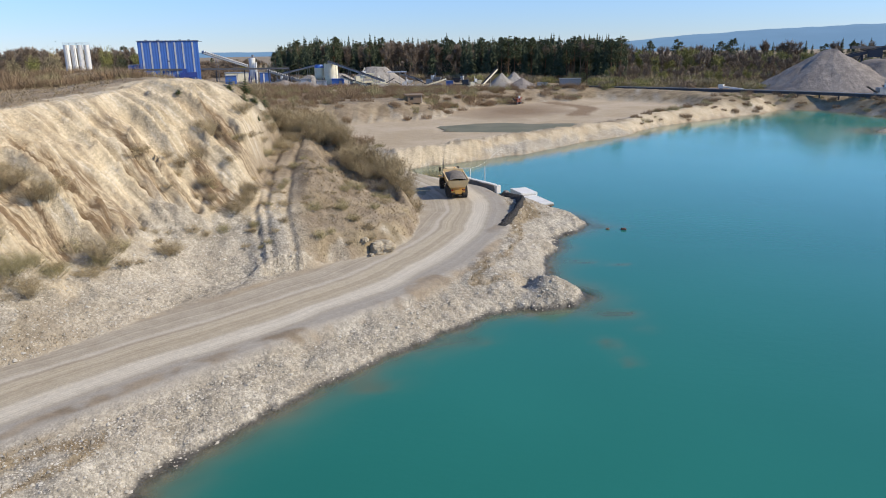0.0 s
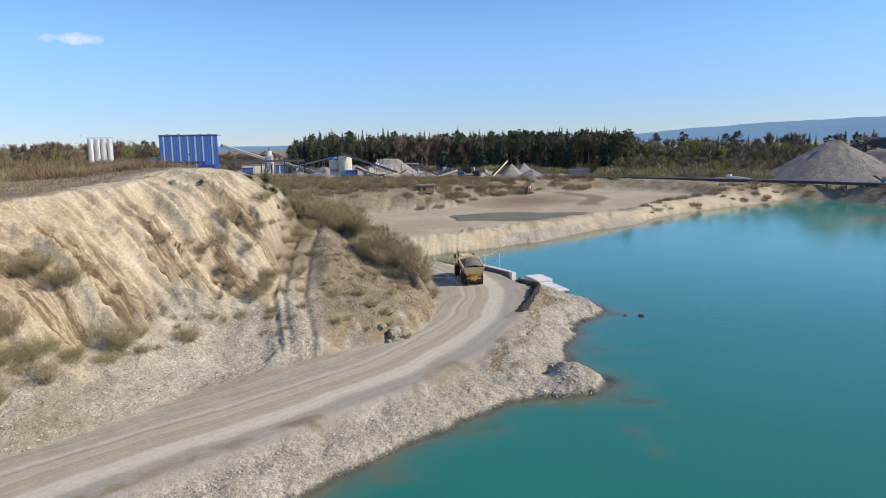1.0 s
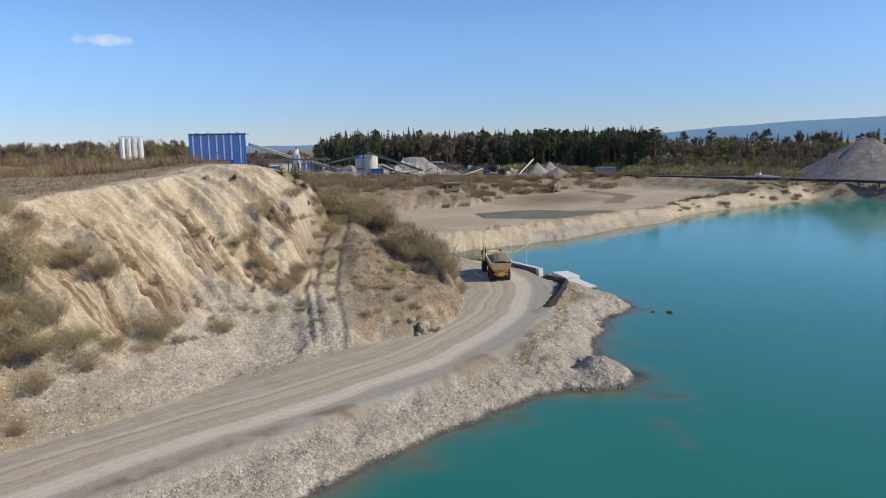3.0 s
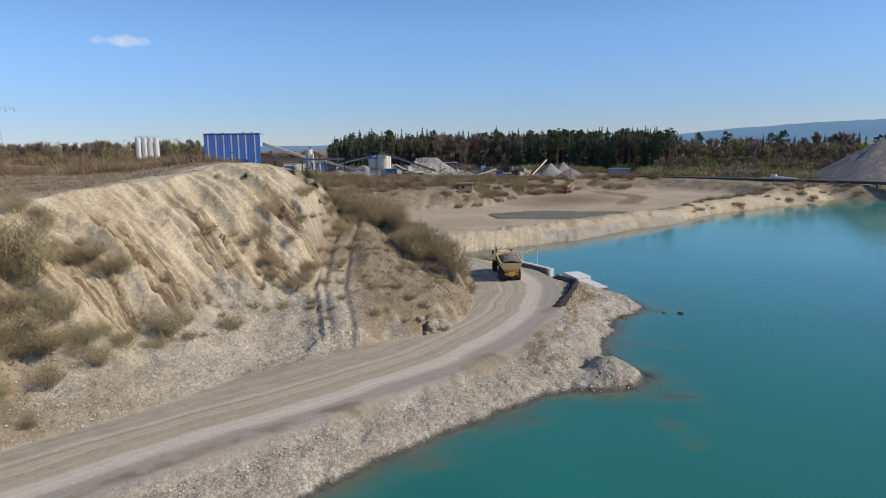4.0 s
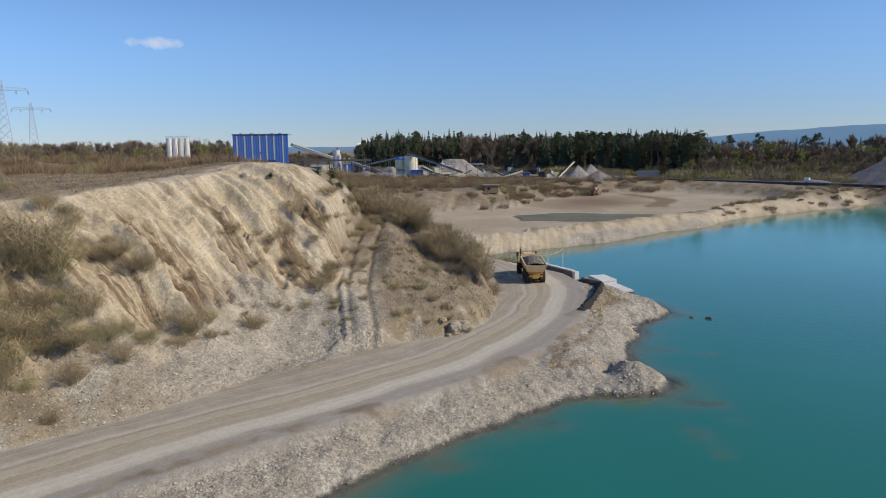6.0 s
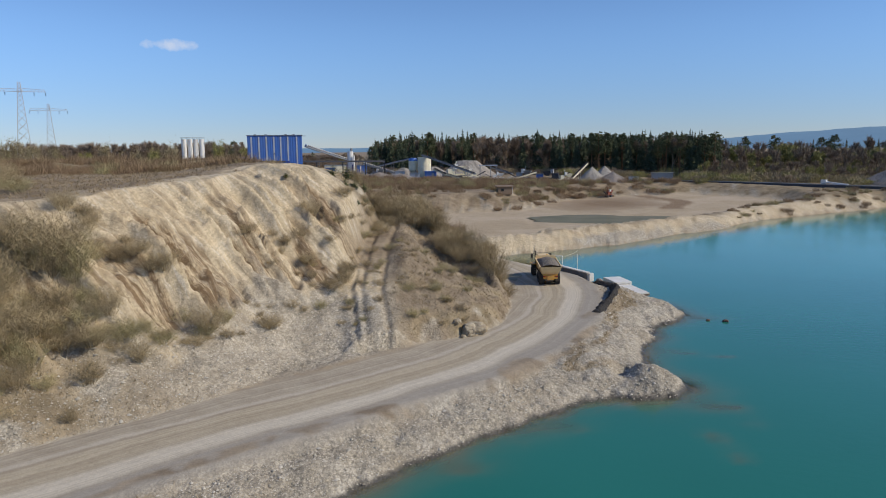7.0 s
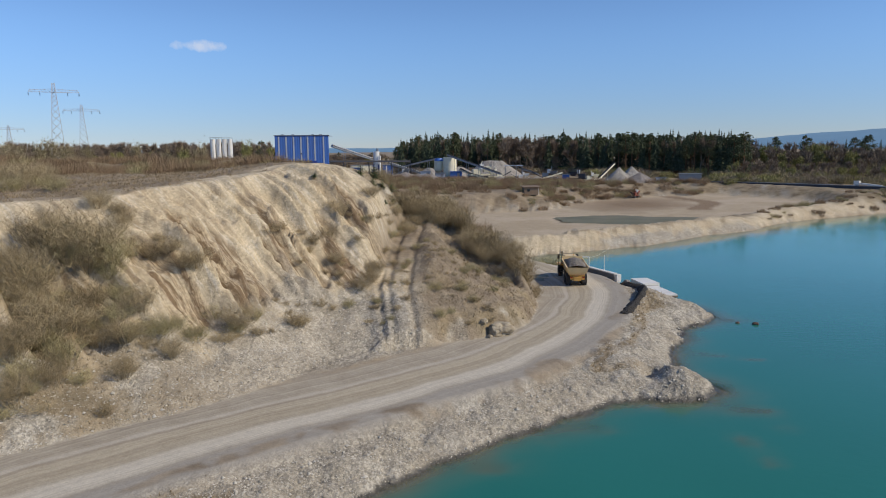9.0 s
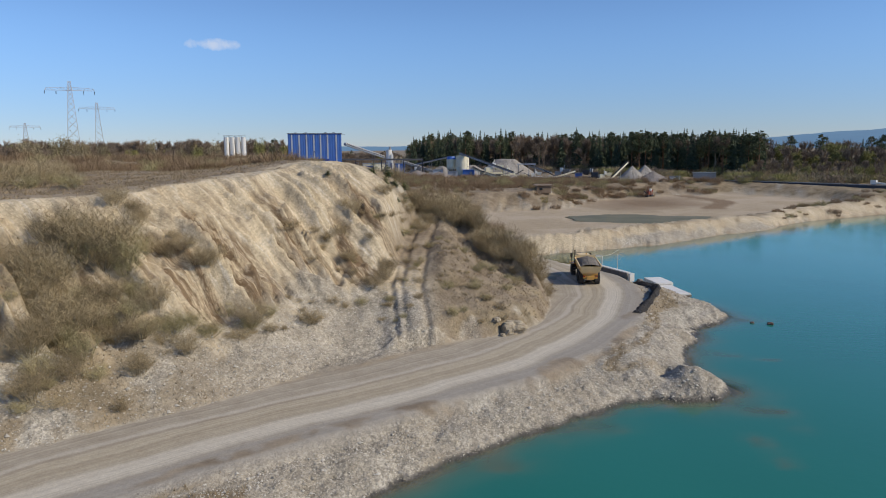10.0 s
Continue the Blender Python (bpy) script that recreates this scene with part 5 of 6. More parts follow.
def bush_meshes(seed, leaves):
    """A broad many-stemmed bush one metre high and wide: stems, then a lumpy cloud of small leaves."""
    r = random.Random(seed)
    wood, green = Pieces(), Pieces()
    lumps = []
    for _ in range(11):
        q, d, z = r.random() * 6.28, 0.33 * math.sqrt(r.random()), r.uniform(0.25, 0.8)
        lumps.append(Vector((math.cos(q) * d * (1.25 - z * 0.7), math.sin(q) * d * (1.25 - z * 0.7), z)))
        wood.stick((0.04 * math.cos(q), 0.04 * math.sin(q), -0.05), lumps[-1], 0.012, 0.004, 4)
    for _ in range(leaves):
        c = r.choice(lumps) + Vector((r.gauss(0, 0.085), r.gauss(0, 0.085), r.gauss(0, 0.1)))
        if c.z > 0.03:
            green.leaf(c, r.uniform(0.010, 0.022), r)
    return wood.mesh("stem"), green.mesh("crown")


BUSHES = [bush_meshes(400 + i, 2600) for i in range(4)]
for b, d, w, top, mt in ((-38.2, 200, 9.6, 23.9, BRUSH), (-37.0, 206, 6.0, 22.4, BRUSH), (-32.5, 200, 4.8, 23.0, SPRING), (-35.8, 215, 5.0, 21.8, BRUSH), (-24.7, 322, 9.0, 26.0, SPRING), (-23.6, 318, 7.0, 23.0, BRUSH),
                         (-27.9, 322, 9.5, 24.6, SPRING), (-29.2, 318, 8.5, 22.8, BRUSH), (-40.6, 190, 8.0, 23.0, BRUSH), (-30.5, 330, 8.0, 22.0, BRUSH)):
    x, y = polar(b, d)
    z = ground_z(x, y) - 0.1
    bush = thing("bush", "broad bush in first leaf on the plateau" if mt == BRUSH else "yellow-green bush in first leaf on the plateau", "bush", pose(x, y, z, 0, 0, rng.uniform(0, 360)) @ Matrix.Diagonal((w, w, top - z, 1)), "bushes on the plateau")
    for nm, me, m in zip(("stem", "crown"), rng.choice(BUSHES), (BARK, mt)):
        part(nm, me, m, bush)
merged("far_woods", far_items, [m for m, _ in STOCK], "brown and dark green mixed wood in early spring", "woods")


# ---- articulated dump truck on the bend ----
TYRE = plain("tyre_rubber", (0.03, 0.029, 0.028), 0.85, scale=2.0, grime=(0.24, 0.21, 0.17), dirt=0.8)
TAN_PAINT = plain("dusty_yellow_paint", (0.78, 0.59, 0.32), 0.5, scale=1.2, grime=(0.5, 0.42, 0.3), dirt=0.4)
CHASSIS = plain("oily_chassis", (0.05, 0.042, 0.035), 0.7, scale=1.5, grime=(0.24, 0.2, 0.15), dirt=0.6)
LAMP_RED = plain("red_lens", (0.35, 0.02, 0.015), 0.2)


def ring(profile, sides, axis_x=True):
    """A turned solid about the x axis from (x, r) pairs."""
    p = Pieces()
    pts, n = [], len(profile)
    for i in range(sides):
        q = math.tau * i / sides
        pts += [(x, r * math.cos(q), r * math.sin(q)) for x, r in profile]
    fs = [(i * n + k, ((i + 1) % sides) * n + k, ((i + 1) % sides) * n + k + 1, i * n + k + 1) for i in range(sides) for k in range(n - 1)]
    p.add(pts, fs)
    return p


def wheel(truck, x, y):
    r, w = 0.85, 0.36
    rim = ring([(-w * 0.6, 0.0), (-w * 0.6, 0.2), (-w * 0.35, 0.26), (-w * 0.5, 0.46), (w * 0.5, 0.46), (w * 0.35, 0.26), (w * 0.6, 0.2), (w * 0.6, 0.0)], 18)
    hub = new("wheel")
    hub.parent = truck
    hub.matrix_basis = pose(x, y, r)
    tyre = ring([(-w, 0.45), (-w, 0.7), (-w * 0.8, 0.82), (-w * 0.4, r), (w * 0.4, r), (w * 0.8, 0.82), (w, 0.7), (w, 0.45)], 26)
    for i in range(26):
        q = math.tau * i / 26
        for s in (-1, 1):
            box(tyre, (s * w * 0.5, r * math.cos(q), r * math.sin(q)), (w * 0.8, 0.09, 0.09))
    part("tyre", tyre.mesh("tyre"), TYRE, hub, "dusty black lugged tyre")
    part("rim", rim.mesh("rim"), PLANT_YELLOW, hub)


def dump_truck(m):
    t = thing("dump_truck", "dusty yellow articulated dump truck loaded with dark sand", "truck", m)
    # hopper: open box with sloped walls and a flared rim
    lo = [(-1.0, 0.2, 1.45), (1.0, 0.2, 1.45), (1.15, 5.3, 1.45), (-1.15, 5.3, 1.45)]
    hi = [(-1.5, -0.5, 2.75), (1.5, -0.5, 2.75), (1.5, 5.7, 3.05), (-1.5, 5.7, 3.05)]
    inner = [(-1.4, -0.38, 2.75), (1.4, -0.38, 2.75), (1.4, 5.58, 3.05), (-1.4, 5.58, 3.05)]
    floor_ = [(-0.92, 0.3, 1.6), (0.92, 0.3, 1.6), (1.05, 5.2, 1.6), (-1.05, 5.2, 1.6)]
    hop = Pieces()
    hop.add(lo + hi + inner + floor_, [(3, 2, 1, 0)] + [(i, (i + 1) % 4, 4 + (i + 1) % 4, 4 + i) for i in range(4)]
            + [(4 + i, 4 + (i + 1) % 4, 8 + (i + 1) % 4, 8 + i) for i in range(4)]
            + [(8 + i, 8 + (i + 1) % 4, 12 + (i + 1) % 4, 12 + i) for i in range(4)] + [(12, 13, 14, 15)])
    body = part("dump_body", hop.mesh("dump_body"), TAN_PAINT, t, "dusty tan dump body")
    for s in (-1, 1):
        for y in (0.9, 2.3, 3.7, 5.0):
            f = (y - 0.2) / 5.1
            beam("rib", TAN_PAINT, body, (s * 1.12, y, 1.5), (s * 1.52, y, 2.75 + 0.28 * f), 0.16, 0.12)
        beam("side_rail", TAN_PAINT, body, (s * 1.52, -0.5, 2.78), (s * 1.52, 5.7, 3.08), 0.14, 0.16)
    gate = Pieces()
    gate.add([(-1.5, -0.62, 2.78), (1.5, -0.62, 2.78), (1.3, -0.3, 2.0), (-1.3, -0.3, 2.0), (-1.5, -0.52, 2.78), (1.5, -0.52, 2.78), (1.3, -0.2, 2.0), (-1.3, -0.2, 2.0)],
             [(0, 3, 2, 1), (4, 5, 6, 7), (0, 1, 5, 4), (3, 7, 6, 2), (0, 4, 7, 3), (1, 2, 6, 5)])
    part("tailgate", gate.mesh("tailgate"), TAN_PAINT, t, "pale dusty tailgate")
    boxed("headboard", TAN_PAINT, t, ((0, 5.75, 3.15), (3.0, 0.12, 0.7)))
    # heaped sand
    pts, n, k = [], 16, 22
    for j in range(k + 1):
        for i in range(n + 1):
            u, v = i / n * 2 - 1, j / k
            z = 2.75 + 0.3 * v + 0.75 * max(0.0, (1 - u * u)) ** 0.8 * math.sin(math.pi * min(1, 0.08 + 0.92 * v)) ** 0.7
            z += 0.06 * noise.noise((u * 4, v * 9, 2))
            pts.append((u * 1.4, -0.36 + v * 5.9, z - 0.12 * (abs(u) > 0.93)))
    fs = [(j * (n + 1) + i, j * (n + 1) + i + 1, (j + 1) * (n + 1) + i + 1, (j + 1) * (n + 1) + i) for j in range(k) for i in range(n)]
    part("sand_load", mesh_of("sand_load", pts, fs), LOAD, t, "heaped dark moist sand", smooth=True)
    boxed("rear_chassis", PLANT_YELLOW, t, ((0, 2.4, 1.1), (0.9, 5.6, 0.5)), ((0, -0.1, 1.15), (2.0, 0.18, 0.3)), ((0, 0.12, 1.7), (2.1, 0.1, 0.55)))
    boxed("cross_member", PLANT_YELLOW, t, ((0, 0.15, 1.25), (1.2, 0.25, 0.45)))
    for y in (1.3, 3.15):
        boxed("axle", CHASSIS, t, ((0, y, 0.85), (2.3, 0.36, 0.36)))
        for x in (-1.13, 1.13):
            wheel(t, x, y)
    for x in (-0.85, 0.85):
        boxed("mud_flap", TYRE, t, ((x * 1.25, 0.28, 0.95), (0.62, 0.05, 0.7)))
        boxed("tail_light", LAMP_RED, t, ((x, -0.22, 1.35), (0.3, 0.08, 0.14)))
        beam("hoist_ram", STEEL, t, (x, 3.9, 1.2), (x, 4.9, 2.0), 0.16, 0.16)
    # tractor unit, turned into the bend
    head = Matrix.Translation((0, 6.2, 0)) @ pose(0, 0, 0, 0, 0, 7)

    def fore(name, mat, *boxes, label=""):
        ob = boxed(name, mat, t, *boxes, label=label)
        ob.matrix_basis = head
        return ob

    fore("front_chassis", CHASSIS, ((0, 1.8, 1.0), (1.1, 4.4, 0.5)))
    hood = Pieces()
    hood.add([(-0.75, 2.1, 1.3), (0.75, 2.1, 1.3), (0.65, 4.1, 1.2), (-0.65, 4.1, 1.2), (-0.72, 2.1, 2.45), (0.72, 2.1, 2.45), (0.58, 4.0, 1.95), (-0.58, 4.0, 1.95)],
             [(3, 2, 1, 0), (4, 5, 6, 7), (0, 1, 5, 4), (1, 2, 6, 5), (2, 3, 7, 6), (3, 0, 4, 7)])
    part("hood", hood.mesh("hood"), PLANT_YELLOW, t).matrix_basis = head
    cab = Pieces()
    cab.add([(-0.85, 0.35, 1.5), (0.85, 0.35, 1.5), (0.85, 2.1, 1.5), (-0.85, 2.1, 1.5), (-0.85, 0.3, 2.45), (0.85, 0.3, 2.45), (0.85, 2.2, 2.45), (-0.85, 2.2, 2.45),
             (-0.75, 0.45, 3.3), (0.75, 0.45, 3.3), (0.75, 1.85, 3.3), (-0.75, 1.85, 3.3)],
            [(3, 2, 1, 0), (8, 9, 10, 11)] + [(i, (i + 1) % 4, 4 + (i + 1) % 4, 4 + i) for i in range(4)] + [(4 + i, 4 + (i + 1) % 4, 8 + (i + 1) % 4, 8 + i) for i in range(4)])
    cabin = part("cab", cab.mesh("cab"), PLANT_YELLOW, t, "yellow cab with a pale roof")
    cabin.matrix_basis = head
    for nm, bx in (("rear_window", ((0, 0.345, 2.86), (1.25, 0.05, 0.6))), ("side_window", ((-0.82, 1.2, 2.86), (0.06, 1.2, 0.6))), ("side_window", ((0.82, 1.2, 2.86), (0.06, 1.2, 0.6))),
                   ("windscreen", ((0, 2.05, 2.86), (1.25, 0.05, 0.6)))):
        boxed(nm, DARK_GLASS, cabin, bx, label="dark cab glass")
    boxed("cab_roof", TAN_PAINT, cabin, ((0, 1.15, 3.36), (1.7, 1.7, 0.14)))
    boxed("beacon", PLANT_YELLOW, cabin, ((0.4, 0.6, 3.5), (0.16, 0.16, 0.2)))
    for s in (-1, 1):
        fore("fender", PLANT_YELLOW, ((s * 1.15, 2.6, 1.85), (0.75, 1.9, 0.12)))
        fore("mirror", CHASSIS, ((s * 1.45, 2.5, 3.05), (0.32, 0.1, 0.62)), ((s * 1.2, 2.45, 3.35), (0.6, 0.05, 0.05)), ((s * 1.45, 2.45, 2.5), (0.06, 0.06, 1.4)))
        wheel_m = head @ Vector((s * 1.13, 2.6, 0))
        wheel(t, wheel_m.x, wheel_m.y)
        fore("step_ladder", CHASSIS, ((s * 1.2, 1.2, 0.9), (0.4, 0.5, 0.06)), ((s * 1.2, 1.2, 1.25), (0.4, 0.5, 0.06)))
    pipe = Pieces()
    pipe.stick((-1.0, 2.15, 1.8), (-1.0, 2.15, 3.9), 0.1, 0.09, 8)
    part("exhaust_stack", pipe.mesh("exhaust_stack"), CHASSIS, t).matrix_basis = head


dump_truck(pose(2.85, 90.4, 2.31, 0, 0, 6) @ Matrix.Scale(0.9, 4))


# ---- jetty corner: wall, rail, boat, pontoon ----
# stained concrete whose base is darkened to carry the shade on its face
WALL_CONCRETE = plain("stained_shaded_concrete", (0.22, 0.21, 0.195), 0.9, scale=0.9, dirt=0.5)


def retaining_wall():
    w = thing("retaining_wall", "row of grey concrete blocks along the water's edge", "wall", ORIGIN)
    a, b = Vector((3.2, 105.6, 0)), Vector((8.2, 97.6, 0))
    yaw = math.degrees(math.atan2(b.y - a.y, b.x - a.x))
    n = 5
    for i in range(n):
        q = a.lerp(b, (i + 0.5) / n)
        bm = bmesh.new()
        bmesh.ops.create_cube(bm, size=1.0)
        bmesh.ops.scale(bm, vec=((b - a).length / n - 0.04, 0.55, 1.0), verts=bm.verts)
        bmesh.ops.bevel(bm, geom=bm.edges[:], offset=0.04, segments=1, affect="EDGES")
        ob = part("block", bm, WALL_CONCRETE, w)
        ob.matrix_basis = pose(q.x, q.y, 2.2 + 0.03 * math.sin(i * 2.1), 0, 0, yaw + 0.6 * math.sin(i * 3.3))
    boxed("end_block", WHITE, w, ((8.5, 97.1, 2.25), (0.5, 0.7, 1.1), yaw), label="white painted end block")
    boxed("coping", WHITE, w, ((5.7, 101.6, 2.78), ((b - a).length, 0.62, 0.12), yaw), label="pale concrete coping")


retaining_wall()
rail = thing("mooring_rail", "white tubular mooring rail by the water", "rail", ORIGIN)
for a, b in (((2.8, 106.6, 1.8), (2.8, 106.6, 3.7)), ((5.0, 106.0, 1.4), (5.0, 106.0, 3.8)), ((2.8, 106.6, 3.7), (5.0, 106.0, 3.8)), ((0.9, 108.2, 2.4), (2.8, 106.6, 3.65))):
    p = Pieces()
    p.stick(a, b, 0.075, 0.075, 6)
    part("tube", p.mesh("tube"), WHITE, rail)
gauge = Pieces()
gauge.stick((7.0, 102.2, -0.6), (7.0, 102.2, 4.6), 0.06, 0.05, 6)
tagged(part("gauge_pole", gauge.mesh("gauge_pole"), WHITE, None), "thin white upright gauge pole behind the wall", "pole")


def boat():
    b = thing("rowing_boat", "small green flat boat pulled onto the shore", "boat", pose(1.2, 107.6, ground_z(1.2, 107.6) + 0.02, 0, 0, 68))
    prof = [(-1.5, 0.45), (-0.8, 0.62), (0.4, 0.62), (1.2, 0.4), (1.6, 0.05)]
    p = Pieces()
    pts = []
    for x, w in prof:
        pts += [(x, -w, 0.5), (x, -w * 0.7, 0.0), (x, w * 0.7, 0.0), (x, w, 0.5), (x, w * 0.85, 0.48), (x, w * 0.6, 0.08), (x, -w * 0.6, 0.08), (x, -w * 0.85, 0.48)]
    fs = [(i * 8 + k, i * 8 + (k + 1) % 8, (i + 1) * 8 + (k + 1) % 8, (i + 1) * 8 + k) for i in range(len(prof) - 1) for k in range(8)]
    p.add(pts, fs + [tuple(range(8)), tuple(range(32, 40))[::-1]])
    part("hull", p.mesh("hull"), GREEN, b)
    for x in (-0.9, 0.3):
        boxed("thwart", BOARD, b, ((x, 0, 0.4), (0.22, 1.0, 0.05)))


boat()
rope = Pieces()
last = None
for i in range(17):
    f = i / 16
    q = Vector((2.8, 106.6, 3.6)).lerp(Vector((12.0, 143.6, 1.2)), f) - Vector((0, 0, 1.2 * math.sin(math.pi * f)))
    if last:
        rope.stick(last, q, 0.016, 0.016, 4)
    last = q
tagged(part("mooring_rope", rope.mesh("mooring_rope"), WHITE, None), "pale mooring rope slung over the inlet", "rope")


def pontoon():
    p = thing("pontoon", "white floating pontoon with a pale gangway plate", "pontoon", pose(13.5, 99.0, 0, 0, 0, -72) @ Matrix.Diagonal((0.78, 0.78, 0.85, 1)))
    boxed("deck", WHITE, p, ((2.6, 0, 0.72), (7.4, 2.6, 0.2)), label="pale weathered deck plate")
    boxed("upper_box", WHITE, p, ((-4.0, 0.2, 0.85), (5.2, 3.2, 0.85)), label="white raised float box")
    boxed("step", CONCRETE, p, ((-1.3, 0, 0.9), (0.5, 2.6, 0.25)))
    for x in (0.3, 3.0, 5.6):
        f = Pieces()
        f.stick((x, -1.15, 0.3), (x, 1.15, 0.3), 0.34, 0.34, 10)
        part("float", f.mesh("float"), DARK_STEEL, p)
    for x in (-1.0, 6.2):
        boxed("fender_beam", BOARD, p, ((x, 0, 0.5), (0.18, 2.7, 0.3)))
    for i in range(9):
        boxed("plank", WHITE, p, ((-0.7 + 0.8 * i, 0, 0.84), (0.74, 2.5, 0.05)))


pontoon()


# ---- dark soil windrow at the yard's edge ----
DARK_SOIL = heap_material("dark_wet_soil", (0.022, 0.02, 0.019), (0.05, 0.045, 0.04))


def windrow():
    line = [(7.3, 75.6, 0.2), (8.2, 78.2, 0.55), (8.8, 80.6, 0.7), (9.9, 83.5, 0.75), (10.6, 87, 0.8), (10.8, 90, 0.8), (10.3, 93, 0.7), (9.2, 95.6, 0.6), (8.7, 96.6, 0.15)]
    pts, fs, cols, rows = [], [], 9, 60
    for j in range(rows + 1):
        f = j / rows * (len(line) - 1)
        k = min(int(f), len(line) - 2)
        a, b = np.array(line[k]), np.array(line[k + 1])
        q = a + (b - a) * (f - k)
        d = (b - a)[:2] / np.hypot(*(b - a)[:2])
        for i in range(cols):
            u = i / (cols - 1) * 2 - 1
            w = (0.62 + 0.2 * noise.noise((j * 0.35, 0, u)))
            x, y = q[0] + d[1] * u * w, q[1] - d[0] * u * w
            h = q[2] * max(0.0, 1 - abs(u) ** 1.5) * (0.8 + 0.4 * noise.noise((j * 0.5, u * 2, 3)))
            pts.append((x, y, ground_z(x, y) - 0.06 + h))
            if i and j:
                n = j * cols + i
                fs.append((n - cols - 1, n - cols, n, n - 1))
    return tagged(part("soil_windrow", mesh_of("soil_windrow", pts, fs), DARK_SOIL, None, smooth=True), "low curved windrow of dark wet soil beside the yard", "windrow")


windrow()

# ---- boulders ----
def rock_material(name, a, b):
    k = Nodes(name, 0.9)
    c = k.mix(k.ramp(k.noise(1.6, 6, 0.65), 0.35, 0.65), a, b)
    k.bump(k.noise(6, 5, 0.7), 0.7, 0.1)
    return k.done(k.vary(c, k.noise(9, 3), 0.2))


ROCK = rock_material("pale_limestone", (0.28, 0.225, 0.15), (0.46, 0.40, 0.30))
WET_ROCK = rock_material("dark_wet_stone", (0.10, 0.06, 0.045), (0.2, 0.12, 0.09))


def boulder(x, y, size, mat, label, seed, sink=0.2, z=None):
    bm = bmesh.new()
    bmesh.ops.create_icosphere(bm, subdivisions=4, radius=1.0)
    off = Vector((seed * 7.1, seed * 3.3, seed * 1.7))
    for v in bm.verts:
        n = v.co.normalized()
        c = max(noise.noise(n * 0.9 + off), noise.noise(n * 1.4 - off)) * 0.5
        v.co = n * (0.8 + c + 0.16 * noise.noise(n * 3.1 + off) + 0.05 * noise.noise(n * 9 + off))
        v.co.x = max(-0.8, min(0.85, v.co.x))
        v.co.z = min(0.72, v.co.z)
        v.co = Vector((v.co.x * size[0], v.co.y * size[1], v.co.z * size[2]))
    ob = part("boulder", bm, mat, None)
    ob.matrix_basis = pose(x, y, (ground_z(x, y) if z is None else z) + size[2] * (0.7 - sink), 0, 0, seed * 40)
    return tagged(ob, label, "boulder")


boulder(-5.0, 65.6, (1.45, 0.95, 0.95), ROCK, "large pale angular boulder at the bank's foot", 1)
boulder(-6.6, 65.2, (0.5, 0.4, 0.3), ROCK, "smaller broken stone beside the boulder", 2)
boulder(-5.9, 64.4, (0.35, 0.3, 0.2), ROCK, "small flat stone below the boulder", 3)
boulder(22.4, 82.0, (0.42, 0.28, 0.26), WET_ROCK, "reddish-brown stone standing out of the water", 4, 0.5, 0.0)
boulder(20.6, 82.4, (0.3, 0.2, 0.2), WET_ROCK, "dark wet stone awash in the water", 5, 0.62, 0.0)
boulder(9.6, 96.0, (0.7, 0.6, 0.6), DARK_HEAP, "dark lump of soil by the wall", 6)


# ---- still water in the basin and on the road ----
def puddle(name, x, y, rx, ry, z, label, seed):
    pts = []
    for i in range(64):
        q = math.tau * i / 64
        r = 1 + 0.45 * noise.noise((math.cos(q) * 1.2 + seed, math.sin(q) * 1.2, 0)) + 0.12 * noise.noise((math.cos(q) * 5 + seed, math.sin(q) * 5, 0))
        pts.append((x + rx * r * math.cos(q), y + ry * r * math.sin(q), z))
    return tagged(part(name, mesh_of(name, pts, [tuple(range(64))]), POND, None), label, "water", kind="structure")


puddle("pond", 19, 186, 22, 12.5, 1.38, "shallow olive-green pool in the silt basin", 1.0)
puddle("puddle", -2.2, 96.2, 1.2, 2.6, max(ground_z(-2.2, 96.2), ground_z(-1.6, 97.5), ground_z(-2.4, 94.6)) + 0.03, "shallow puddle at the edge of the haul road", 5.0)


# ---- shrubs ----
SHRUBS = [shrub_mesh(60 + i, 100, 3.4, 3.0, blade=0.010) for i in range(4)]
LOW = [shrub_mesh(70 + i, 55, 2.4, 1.4, blade=0.010) for i in range(3)]
BUDS = [shrub_mesh(80 + i, 60, 2.6, 2.2, 0.3, blade=0.010) for i in range(3)]
for pool, mt in ((SHRUBS, SCRUB), (LOW, SCRUB), (BUDS, OLIVE)):
    for me in pool:
        me.materials.append(mt)
FAR_SHRUBS = []
for i in range(4):
    r5 = random.Random(300 + i)
    p = Pieces()
    for _ in range(420):
        q, d = r5.random() * 6.28, 1.5 * math.sqrt(r5.random())
        a = Vector((math.cos(q) * d, math.sin(q) * d, r5.uniform(-0.1, 1.1) * (1 - d * 0.35)))
        p.blade(a, a + Vector((math.cos(q) * 0.35 + r5.gauss(0, 0.25), math.sin(q) * 0.35 + r5.gauss(0, 0.25), r5.uniform(0.4, 1.2))), r5.uniform(0.012, 0.028), r5)
    me = p.mesh("scrub")
    me.materials.append(OLIVE if i == 3 else HEATH)
    FAR_SHRUBS.append(me)
rs = random.Random(5)


def shrub(pool, x, y, s, label, group):
    ob = new("shrub", rs.choice(pool))
    ob.matrix_basis = pose(x, y, ground_z(x, y) - 0.05, rs.uniform(-8, 8), rs.uniform(-8, 8), rs.uniform(0, 360)) @ Matrix.Diagonal((s * rs.uniform(0.85, 1.2), s, s * rs.uniform(0.8, 1.15), 1))
    return tagged(ob, label, "shrub", group)


joined_shrubs = []


